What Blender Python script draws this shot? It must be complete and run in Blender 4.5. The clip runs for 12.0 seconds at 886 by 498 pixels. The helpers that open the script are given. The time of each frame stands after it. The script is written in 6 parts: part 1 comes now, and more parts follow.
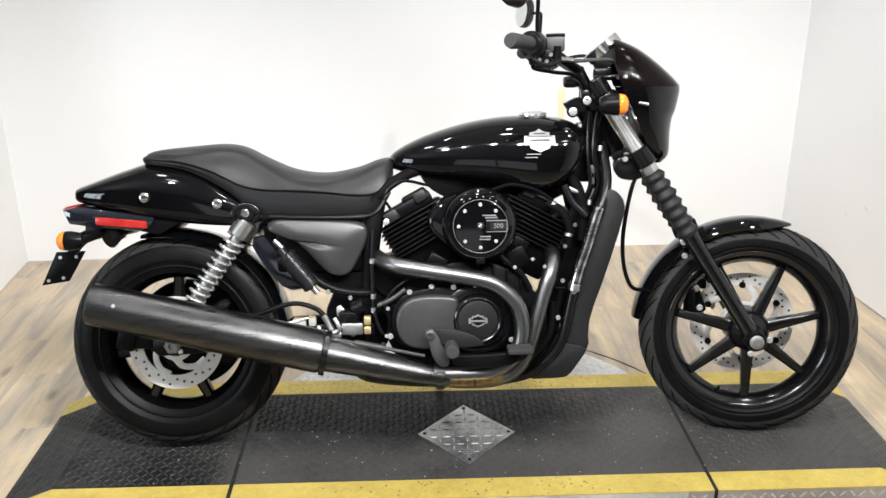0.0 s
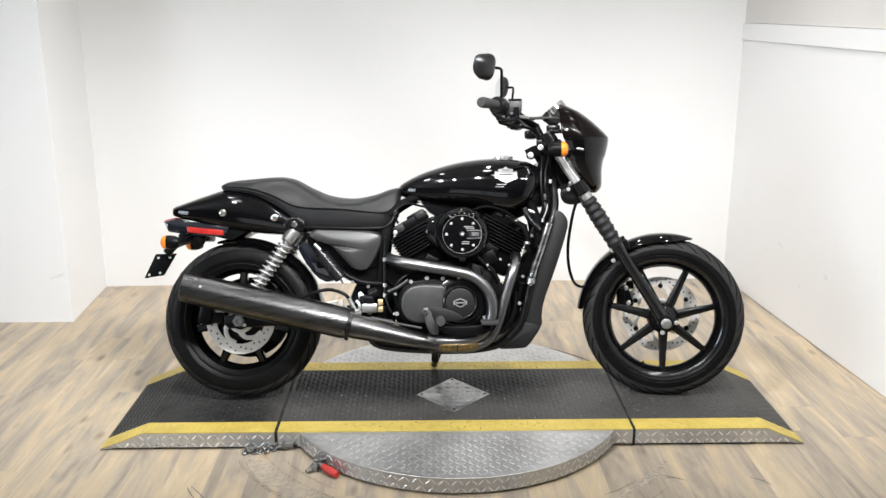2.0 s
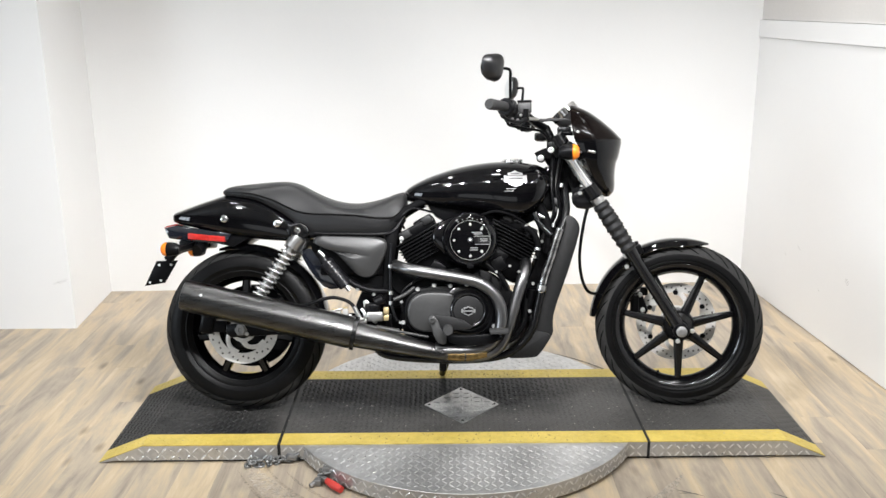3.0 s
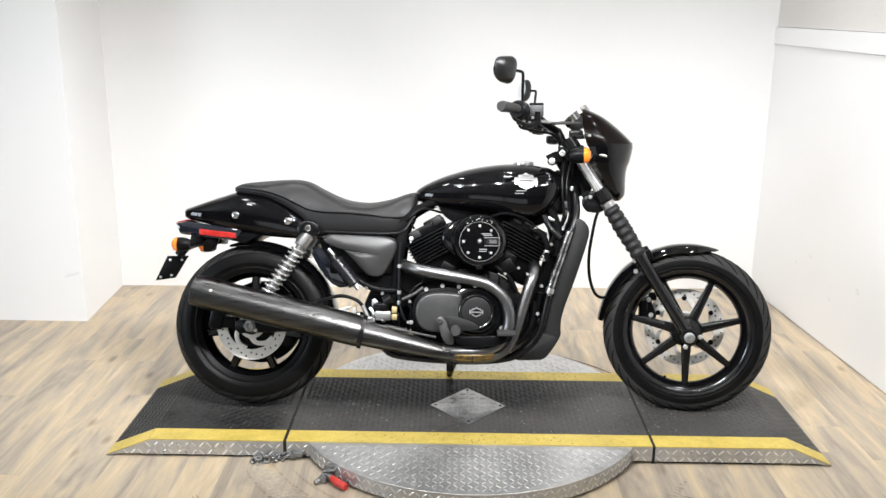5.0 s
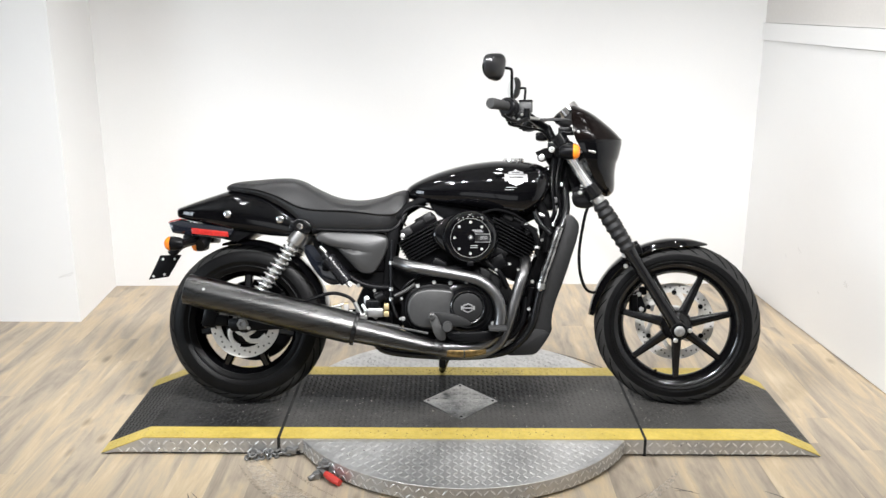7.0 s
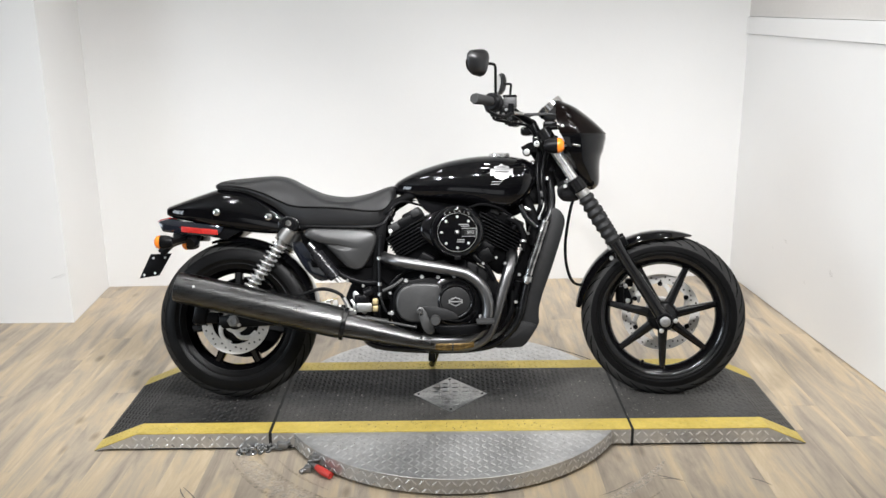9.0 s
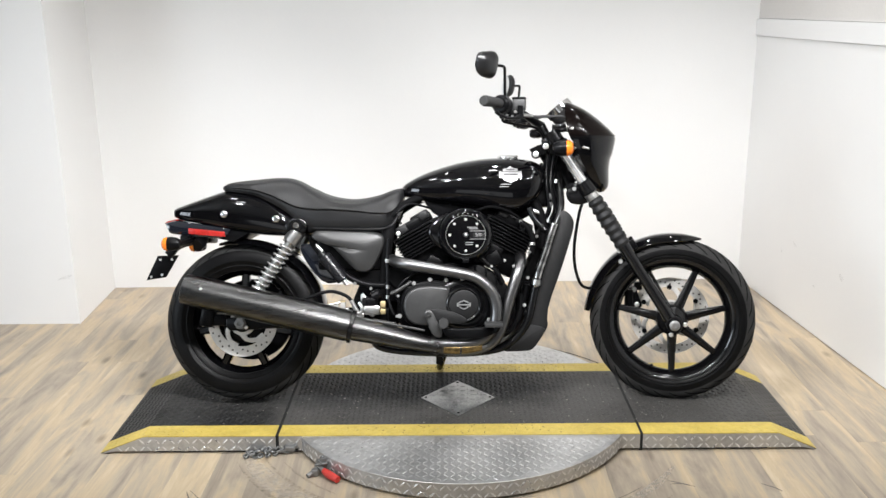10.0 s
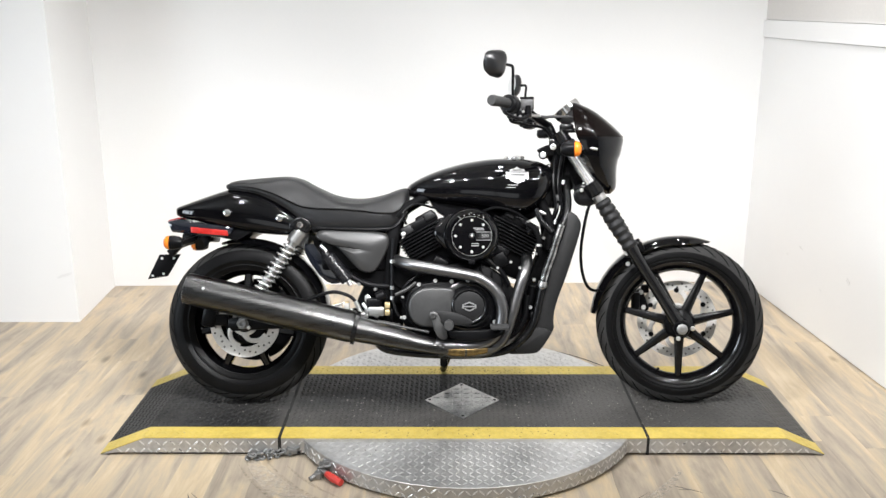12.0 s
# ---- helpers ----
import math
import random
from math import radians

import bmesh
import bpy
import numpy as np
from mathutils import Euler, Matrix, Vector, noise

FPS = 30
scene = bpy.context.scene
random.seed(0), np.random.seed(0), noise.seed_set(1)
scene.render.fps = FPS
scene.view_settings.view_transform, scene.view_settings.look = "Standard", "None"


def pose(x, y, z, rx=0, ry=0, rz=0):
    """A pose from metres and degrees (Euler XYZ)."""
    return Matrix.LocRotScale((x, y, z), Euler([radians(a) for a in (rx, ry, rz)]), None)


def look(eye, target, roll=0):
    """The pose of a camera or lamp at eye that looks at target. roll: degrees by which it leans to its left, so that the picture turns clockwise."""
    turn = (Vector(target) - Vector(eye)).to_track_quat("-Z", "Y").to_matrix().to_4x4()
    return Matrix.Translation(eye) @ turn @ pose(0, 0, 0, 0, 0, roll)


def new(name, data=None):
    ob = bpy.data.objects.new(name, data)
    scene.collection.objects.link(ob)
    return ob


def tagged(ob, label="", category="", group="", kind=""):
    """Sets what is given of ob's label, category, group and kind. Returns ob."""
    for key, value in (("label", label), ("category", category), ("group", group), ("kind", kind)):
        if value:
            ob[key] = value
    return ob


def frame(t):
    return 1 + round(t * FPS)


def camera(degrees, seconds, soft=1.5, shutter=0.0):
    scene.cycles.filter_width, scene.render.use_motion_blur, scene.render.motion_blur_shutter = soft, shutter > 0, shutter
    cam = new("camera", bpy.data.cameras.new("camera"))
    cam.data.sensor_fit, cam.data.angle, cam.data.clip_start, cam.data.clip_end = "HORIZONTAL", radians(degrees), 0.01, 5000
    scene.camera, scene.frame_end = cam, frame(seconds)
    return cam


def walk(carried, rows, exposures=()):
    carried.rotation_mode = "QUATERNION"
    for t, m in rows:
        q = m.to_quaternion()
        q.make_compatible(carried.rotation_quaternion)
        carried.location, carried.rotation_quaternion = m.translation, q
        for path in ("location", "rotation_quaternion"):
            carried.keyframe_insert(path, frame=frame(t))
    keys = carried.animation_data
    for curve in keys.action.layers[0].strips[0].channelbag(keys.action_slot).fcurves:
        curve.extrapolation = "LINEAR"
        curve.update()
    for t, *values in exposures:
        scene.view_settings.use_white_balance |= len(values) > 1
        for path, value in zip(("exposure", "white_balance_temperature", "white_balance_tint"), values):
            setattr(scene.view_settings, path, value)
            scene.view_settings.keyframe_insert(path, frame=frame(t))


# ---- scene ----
cam = camera(52.7, 12.0)
PATH = [
    (0, (-0.152, -2.157, 1.426), (-0.08, -0.288, 0.718), -0.2),
    (0.5, (-0.062, -2.572, 1.46), (-0.086, -0.668, 0.848), 1.0),
    (1, (-0.097, -2.936, 1.444), (-0.057, -1.026, 0.852), -0.5),
    (1.5, (-0.114, -3.087, 1.473), (-0.107, -1.162, 0.932), -0.1),
    (2, (-0.101, -3.073, 1.461), (-0.065, -1.145, 0.934), -0.0),
    (2.5, (-0.078, -3.002, 1.469), (-0.061, -1.071, 0.949), -0.5),
    (3, (-0.079, -2.974, 1.463), (-0.073, -1.046, 0.932), -0.4),
    (5, (-0.071, -2.982, 1.463), (-0.091, -1.054, 0.935), 0.6),
    (5.5, (-0.065, -2.991, 1.451), (-0.077, -1.06, 0.928), 0.5),
    (6, (-0.065, -2.993, 1.452), (-0.079, -1.062, 0.934), 0.4),
    (6.5, (-0.065, -2.997, 1.46), (-0.073, -1.067, 0.933), 0.3),
    (8.5, (-0.03, -3.039, 1.451), (-0.045, -1.111, 0.921), -0.3),
    (9, (-0.029, -3.043, 1.451), (-0.028, -1.114, 0.921), -0.6),
    (9.5, (-0.04, -3.033, 1.452), (-0.052, -1.105, 0.922), -0.3),
    (10, (-0.042, -3.025, 1.453), (-0.051, -1.096, 0.925), -0.5),
    (10.5, (-0.045, -3.017, 1.453), (-0.065, -1.084, 0.938), -0.6),
    (11, (-0.055, -3.003, 1.449), (-0.067, -1.072, 0.926), -0.4),
    (11.5, (-0.067, -2.995, 1.447), (-0.078, -1.064, 0.926), -0.3),
    (12, (-0.069, -2.989, 1.448), (-0.073, -1.06, 0.919), -0.0),
]
LIGHTNESS = [(0, -0.12), (0.5, -0.15), (1, -0.16), (2, -0.1), (3, -0.08), (4, -0.03), (5, 0.02), (6.5, 0.02), (7.5, -0.1), (8.5, -0.21), (9, -0.24), (10, -0.16), (10.5, -0.12), (11, -0.06), (11.5, -0.01), (12, 0.03)]
walk(cam, [(t, look(eye, target, roll)) for t, eye, target, roll in PATH], LIGHTNESS)

# ---- world and light ----
world = bpy.data.worlds.new("world")
scene.world = world
world.use_nodes = True
world.node_tree.nodes["Background"].inputs[0].default_value = (0.75, 0.85, 1.0, 1)
world.node_tree.nodes["Background"].inputs[1].default_value = 0.3


def area_lamp(name, at, aim, sx, sy, watts, colour=(0.985, 0.99, 1.0)):
    data = bpy.data.lights.new(name, "AREA")
    data.shape, data.size, data.size_y = "RECTANGLE", sx, sy
    data.energy, data.color = watts, colour
    ob = new(name, data)
    ob.matrix_world = look(at, aim)
    return ob


CEIL = 3.0
PANELS = [(-1.3, -1.15, 4.6), (0.0, -1.15, 4.6), (1.2, -1.15, 4.6), (-1.3, -0.1, 7.4), (0.0, -0.1, 7.4), (1.2, -0.1, 7.4)]
for px, py, watts in PANELS:
    area_lamp("ceiling_lamp", (px, py, CEIL - 0.035), (px, py, 0), 0.15, 0.15, watts)
EAST, EAST_FOOT, NORTH, WEST, WEST_FOOT = (1.7, 0.5, 0.2), (1.6, 1.0, -0.3), (0.4, 1.5, 0.1), (-1.9, 1.1, 0.2), (-1.8, 1.2, -0.4)
# Unseen spots tuned to wall brightness; the last three only brighten the floor.
SPOTS = [(-1.5, -1.9, EAST, 66, 235), (-1.1, -1.95, EAST_FOOT, 46, 255), (-0.4, -1.85, (-0.3, 1.5, 0.1), 50, 120), (0.1, -1.95, NORTH, 46, 215), (0.5, -1.85, WEST_FOOT, 46, 330), (0.85, -1.95, WEST_FOOT, 46, 310), (1.15, -1.85, (1.5, 1.4, -0.1), 58, 185), (1.5, -1.9, WEST, 66, 225), (-0.85, 0.75, (-0.85, 0.7, 0), 64, 62), (0.1, 0.75, (0.1, 0.7, 0), 64, 62), (1.0, 0.75, (1.0, 0.7, 0), 64, 62)]
for px, py, aim, spread, watts in SPOTS:
    data = bpy.data.lights.new("spot_lamp", "SPOT")
    data.energy, data.shadow_soft_size, data.spot_size, data.spot_blend = watts, 0.045, radians(spread), 1.0
    data.color = (0.99, 0.99, 1.0)
    new("spot_lamp", data).matrix_world = look((px, py, CEIL - 0.05), aim)
area_lamp("daylight", (-4.16, -2.7, 1.65), (0, -2.7, 1.65), 2.25, 1.3, 124, (0.82, 0.91, 1.0))
# Weak front light through the added window behind the camera.
area_lamp("daylight", (-1.2, -7.02, 1.35), (-1.2, 0, 1.35), 3.6, 1.7, 18, (0.95, 0.975, 1.0))


# ---- materials ----
def mat(name, base, rough=0.5, metal=0.0, coat=0.0, vary=0.15, scale=6.0, fine=90.0, bump=0.0, spread=0.12, stretch=(1, 1, 1), second=None, spec=0.5, trans=0.0, each=0.0):
    m = bpy.data.materials.new(name)
    m.use_nodes = True
    nt = m.node_tree
    bs = nt.nodes["Principled BSDF"]
    co = nt.nodes.new("ShaderNodeTexCoord")
    mp = nt.nodes.new("ShaderNodeMapping")
    mp.inputs["Scale"].default_value = stretch
    if each:
        who = nt.nodes.new("ShaderNodeObjectInfo")
        shift = nt.nodes.new("ShaderNodeVectorMath")
        shift.operation = "MULTIPLY_ADD"
        nt.links.new(who.outputs["Random"], shift.inputs[0])
        shift.inputs[1].default_value = (37.0, 91.0, 53.0)
        nt.links.new(co.outputs["Object"], shift.inputs[2])
        nt.links.new(shift.outputs[0], mp.inputs["Vector"])
    else:
        nt.links.new(co.outputs["Object"], mp.inputs["Vector"])
    big = nt.nodes.new("ShaderNodeTexNoise")
    big.inputs["Scale"].default_value, big.inputs["Detail"].default_value = scale, 6
    small = nt.nodes.new("ShaderNodeTexNoise")
    small.inputs["Scale"].default_value, small.inputs["Detail"].default_value = fine, 4
    for n in (big, small):
        nt.links.new(mp.outputs[0], n.inputs["Vector"])
    both = nt.nodes.new("ShaderNodeMath")
    both.operation = "MULTIPLY_ADD"
    both.inputs[1].default_value = 0.4
    nt.links.new(small.outputs[0], both.inputs[0])
    half = nt.nodes.new("ShaderNodeMath")
    half.operation = "MULTIPLY"
    half.inputs[1].default_value = 0.6
    nt.links.new(big.outputs[0], half.inputs[0])
    nt.links.new(half.outputs[0], both.inputs[2])
    ramp = nt.nodes.new("ShaderNodeValToRGB")
    ramp.color_ramp.elements[0].position, ramp.color_ramp.elements[1].position = 0.32, 0.68
    second = second or [min(1, c * (1 + vary)) for c in base]
    first = [c * (1 - vary) for c in base]
    ramp.color_ramp.elements[0].color, ramp.color_ramp.elements[1].color = (*first, 1), (*second, 1)
    nt.links.new(both.outputs[0], ramp.inputs[0])
    colour = ramp.outputs[0]
    if each:
        info = nt.nodes.new("ShaderNodeObjectInfo")
        hsv = nt.nodes.new("ShaderNodeHueSaturation")
        span = nt.nodes.new("ShaderNodeMapRange")
        span.inputs["To Min"].default_value, span.inputs["To Max"].default_value = 1 - each, 1 + each
        nt.links.new(info.outputs["Random"], span.inputs[0])
        nt.links.new(span.outputs[0], hsv.inputs["Value"])
        nt.links.new(colour, hsv.inputs["Color"])
        colour = hsv.outputs[0]
    nt.links.new(colour, bs.inputs["Base Color"])
    rr = nt.nodes.new("ShaderNodeMapRange")
    rr.inputs["To Min"].default_value, rr.inputs["To Max"].default_value = max(0.02, rough * (1 - spread * 2)), min(1, rough * (1 + spread * 2))
    nt.links.new(both.outputs[0], rr.inputs[0])
    nt.links.new(rr.outputs[0], bs.inputs["Roughness"])
    bs.inputs["Metallic"].default_value = metal
    bs.inputs["Coat Weight"].default_value = coat
    bs.inputs["Coat Roughness"].default_value = 0.04
    bs.inputs["Specular IOR Level"].default_value = spec
    bs.inputs["Transmission Weight"].default_value = trans
    if bump:
        bp = nt.nodes.new("ShaderNodeBump")
        bp.inputs["Strength"].default_value, bp.inputs["Distance"].default_value = bump, 0.002
        nt.links.new(small.outputs[0], bp.inputs["Height"])
        nt.links.new(bp.outputs[0], bs.inputs["Normal"])
    return m


GLOSS = mat("gloss_black_paint", (0.002, 0.002, 0.0024), 0.05, coat=0.12, vary=0.3, spread=0.3, spec=0.38)
SATIN = mat("satin_black", (0.0035, 0.0035, 0.004), 0.33, vary=0.3, bump=0.05, spec=0.12)
FRAMEB = mat("frame_black", (0.0034, 0.0034, 0.0038), 0.24, vary=0.3, spec=0.34)
ENGINE = mat("engine_black", (0.002, 0.002, 0.0023), 0.38, vary=0.35, bump=0.2, spec=0.09)
FIN = mat("fin_black", (0.004, 0.004, 0.0044), 0.3, vary=0.3, spec=0.22)
PLUG = mat("white_connector_plastic", (0.38, 0.37, 0.35), 0.5, vary=0.15)
CANIS = mat("canister_black", (0.009, 0.009, 0.0105), 0.28, vary=0.3, spec=0.35)
LETTER = mat("silver_lettering", (0.3, 0.3, 0.3), 0.4, metal=0.8, vary=0.2)
# Pale streaks in the colour stand in for reflections on a dark tube.
SLEEVE = mat("highlight_streaked_chrome", (0.03, 0.03, 0.032), 0.16, metal=1.0, vary=0.5, scale=8, fine=40, stretch=(1, 1, 6), second=(0.75, 0.75, 0.75), spread=0.3)
COVER = mat("cover_graphite", (0.044, 0.044, 0.044), 0.38, metal=0.3, vary=0.2, bump=0.1)
SIDE = mat("side_cover_graphite", (0.03, 0.03, 0.03), 0.3, vary=0.1, bump=0.03, spread=0.04, spec=0.4)
SHROUD = mat("shroud_plastic", (0.011, 0.011, 0.0113), 0.46, vary=0.3, bump=0.1, spec=0.25)
MATTE = mat("matte_black", (0.0035, 0.0035, 0.0038), 0.7, vary=0.3, spec=0.05)
SHELL = mat("mirror_shell_black", (0.004, 0.004, 0.0045), 0.3, vary=0.3, spec=0.6)
HEADER = mat("header_steel", (0.165, 0.165, 0.167), 0.34, metal=1.0, vary=0.12, fine=60, spread=0.1)
BOLTM = mat("bolt_steel", (0.72, 0.72, 0.71), 0.3, metal=0.8, vary=0.1)
FORKT = mat("fork_tube_chrome", (0.84, 0.84, 0.83), 0.2, metal=0.8, vary=0.06)
GROOVE = mat("groove_black", (0.0025, 0.0025, 0.0025), 0.9, spec=0.05)
MUFF = mat("muffler_black_steel", (0.082, 0.0816, 0.081), 0.29, metal=1.0, vary=0.3, scale=5, fine=90, spread=0.22, bump=0.14, stretch=(2, 12, 12))
GOLD = mat("heat_tinted_steel", (0.14, 0.09, 0.04), 0.36, metal=0.9, vary=0.6, scale=26, second=(0.36, 0.25, 0.1))
RIM = mat("rim_black_paint", (0.0024, 0.0024, 0.0028), 0.19, coat=0.15, vary=0.3, spec=0.5)
RUBBER = mat("tyre_rubber", (0.0038, 0.0038, 0.004), 0.42, vary=0.5, scale=12, fine=160, bump=0.25, spec=0.12)
TREAD = mat("worn_tread_rubber", (0.027, 0.0265, 0.026), 0.66, vary=0.5, scale=14, fine=180, bump=0.3, spec=0.2)
BOOT = mat("boot_rubber", (0.0105, 0.0105, 0.011), 0.55, vary=0.3, bump=0.1, spec=0.3)
VINYL = mat("seat_vinyl", (0.0085, 0.0085, 0.0091), 0.35, vary=0.25, scale=10, fine=420, bump=0.3, spec=0.42)
GRIP = mat("grip_rubber", (0.022, 0.022, 0.022), 0.75, vary=0.2, bump=0.2)
CHROME = mat("chrome", (0.78, 0.78, 0.78), 0.14, metal=1.0, vary=0.05)
STEEL = mat("brushed_steel", (0.55, 0.55, 0.54), 0.32, metal=1.0, vary=0.15, fine=200)
DISC = mat("brake_disc_steel", (0.66, 0.64, 0.61), 0.4, metal=0.2, vary=0.16, fine=120, spread=0.3)
AMBER = mat("amber_lens", (0.85, 0.22, 0.015), 0.18, vary=0.1, coat=0.5)
REDL = mat("red_lens", (0.33, 0.014, 0.01), 0.25, vary=0.45, scale=60, coat=0.2)
# Blue in the base colour stands in for daylight reflected in the gloss.
LAMPH = mat("blue_sheen_plastic", (0.008, 0.0095, 0.014), 0.09, vary=0.2, coat=0.9)
SMOKE = mat("smoked_windscreen", (0.0035, 0.0022, 0.002), 0.16, vary=0.3, coat=0.0, spec=0.13)
BADGE = mat("badge_silver", (0.33, 0.33, 0.33), 0.36, metal=0.6, vary=0.15, fine=300)
GREYP = mat("grey_plastic", (0.045, 0.045, 0.046), 0.5, vary=0.2, bump=0.05)
BRASS = mat("brass", (0.5, 0.4, 0.22), 0.5, metal=0.9)
# Brown dots laid on the disc face; the holes' shade is colour only.
HOLE = mat("drill_hole_brown", (0.05, 0.044, 0.038), 0.7, vary=0.4)
GLASSM = mat("mirror_glass", (0.85, 0.87, 0.88), 0.03, metal=1.0, vary=0.02)
WALL = mat("white_wall_paint", (0.76, 0.758, 0.752), 0.6, vary=0.025, scale=1.5, fine=260, bump=0.06, spec=0.35)
# Greyer than WALL: shade on the upper wall put into the colour.
UPPER = mat("shaded_wall_beige", (0.62, 0.6, 0.575), 0.8, vary=0.05, scale=1.2, bump=0.05)
# For unseen walls, kept dark so the black parts reflect a dark room.
DULL = mat("unseen_wall_grey", (0.16, 0.155, 0.15), 0.8, vary=0.1, scale=1.0, bump=0.05)
CEILM = mat("ceiling_paint", (0.5, 0.5, 0.49), 0.85, vary=0.04, bump=0.05)
ALU = mat("diamond_plate_aluminium", (0.46, 0.457, 0.45), 0.36, metal=0.72, vary=0.25, scale=4, fine=60, spread=0.3, bump=0.1)
MILL = mat("mill_finish_aluminium", (0.56, 0.557, 0.55), 0.4, metal=0.72, vary=0.3, scale=4, fine=60, spread=0.3, bump=0.1)
# Paler than ALU: light caught by the raised tread put into the colour.
ALUTREAD = mat("lit_tread_aluminium", (0.7, 0.697, 0.69), 0.3, metal=0.7, vary=0.2, scale=6, fine=80, spread=0.3)
PLATE = mat("scuffed_plate", (0.36, 0.36, 0.355), 0.36, metal=0.8, vary=0.6, scale=16, fine=120, spread=0.3, second=(0.55, 0.55, 0.54))
CASTAL = mat("cast_grey_metal", (0.055, 0.055, 0.0545), 0.4, metal=0.4, vary=0.25, bump=0.1)
YELLOW = mat("yellow_safety_paint", (0.57, 0.425, 0.085), 0.5, vary=0.25, scale=9, fine=70, bump=0.2, second=(0.64, 0.49, 0.115))
DARKGAP = mat("black_gap", (0.01, 0.01, 0.01), 0.8)
REDP = mat("red_plastic_handle", (0.5, 0.035, 0.025), 0.5, vary=0.15)
ZINC = mat("zinc_hardware", (0.27, 0.27, 0.265), 0.5, metal=0.8, vary=0.3)
CREAM = mat("cream_plastic", (0.72, 0.66, 0.42), 0.5, vary=0.05)
DUST_CHIP = mat("pale_grit", (0.32, 0.3, 0.27), 0.8, vary=0.3)
DIRT = mat("scuff_grey", (0.13, 0.115, 0.1), 0.8, vary=0.3, fine=200)
SCUFF = mat("scuff_dark", (0.13, 0.1, 0.045), 0.7, vary=0.5, fine=200)


def link_chain(nt, kind, operation, a, b=None, c=None):
    """A math node fed with sockets or numbers; returns its output."""
    n = nt.nodes.new(kind)
    n.operation = operation
    for slot, v in zip(n.inputs, (a, b, c)):
        if isinstance(v, (int, float)):
            slot.default_value = v
        elif v is not None:
            nt.links.new(v, slot)
    return n.outputs[0]


def noise_at(nt, vector, size, scale, detail=4, rough=0.55, distort=0.0):
    mp, n = nt.nodes.new("ShaderNodeMapping"), nt.nodes.new("ShaderNodeTexNoise")
    mp.inputs["Scale"].default_value = size
    n.inputs["Scale"].default_value, n.inputs["Detail"].default_value, n.inputs["Roughness"].default_value = scale, detail, rough
    n.inputs["Distortion"].default_value = distort
    nt.links.new(vector, mp.inputs["Vector"])
    nt.links.new(mp.outputs[0], n.inputs["Vector"])
    return n.outputs[0]


def colour_ramp(nt, value, stops):
    r = nt.nodes.new("ShaderNodeValToRGB")
    e = r.color_ramp.elements
    while len(e) < len(stops):
        e.new(0.5)
    for el, (at, col) in zip(e, stops):
        el.position, el.color = at, (*col, 1)
    nt.links.new(value, r.inputs[0])
    return r.outputs[0]


def mixed(nt, blend, factor, a, b):
    n = nt.nodes.new("ShaderNodeMix")
    n.data_type, n.blend_type = "RGBA", blend
    for slot, v in ((0, factor), (6, a), (7, b)):
        if isinstance(v, (int, float)):
            n.inputs[slot].default_value = v
        elif isinstance(v, tuple):
            n.inputs[slot].default_value = (*v, 1)
        else:
            nt.links.new(v, n.inputs[slot])
    return n.outputs[2]


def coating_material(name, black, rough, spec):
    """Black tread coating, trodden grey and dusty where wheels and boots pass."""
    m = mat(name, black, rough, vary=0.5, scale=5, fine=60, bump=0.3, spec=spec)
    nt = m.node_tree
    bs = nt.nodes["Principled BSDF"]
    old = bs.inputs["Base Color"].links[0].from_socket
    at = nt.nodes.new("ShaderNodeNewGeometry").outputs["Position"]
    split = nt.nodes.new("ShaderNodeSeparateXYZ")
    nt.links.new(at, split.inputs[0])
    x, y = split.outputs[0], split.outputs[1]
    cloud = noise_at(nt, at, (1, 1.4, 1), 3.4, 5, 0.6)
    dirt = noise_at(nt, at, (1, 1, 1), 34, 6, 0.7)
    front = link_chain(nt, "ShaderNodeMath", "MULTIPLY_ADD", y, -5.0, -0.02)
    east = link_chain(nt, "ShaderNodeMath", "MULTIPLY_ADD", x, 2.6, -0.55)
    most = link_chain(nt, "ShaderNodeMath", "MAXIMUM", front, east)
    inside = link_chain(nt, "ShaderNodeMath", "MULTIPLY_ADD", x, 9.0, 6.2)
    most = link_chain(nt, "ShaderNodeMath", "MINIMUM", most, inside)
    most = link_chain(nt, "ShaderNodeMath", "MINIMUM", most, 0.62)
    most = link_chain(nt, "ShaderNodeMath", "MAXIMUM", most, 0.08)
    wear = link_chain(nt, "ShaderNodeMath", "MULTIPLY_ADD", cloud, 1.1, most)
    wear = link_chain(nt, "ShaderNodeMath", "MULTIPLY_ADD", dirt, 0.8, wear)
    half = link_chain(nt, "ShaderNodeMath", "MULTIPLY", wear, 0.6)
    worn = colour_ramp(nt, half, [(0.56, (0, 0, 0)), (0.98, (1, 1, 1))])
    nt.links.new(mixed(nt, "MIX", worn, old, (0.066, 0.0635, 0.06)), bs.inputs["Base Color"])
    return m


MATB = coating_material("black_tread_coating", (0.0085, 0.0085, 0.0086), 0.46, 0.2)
# Paler copy of the coating: the bumps' reflected light is in its colour.
MATBUMP = coating_material("lit_bump_coating", (0.028, 0.028, 0.0278), 0.55, 0.24)


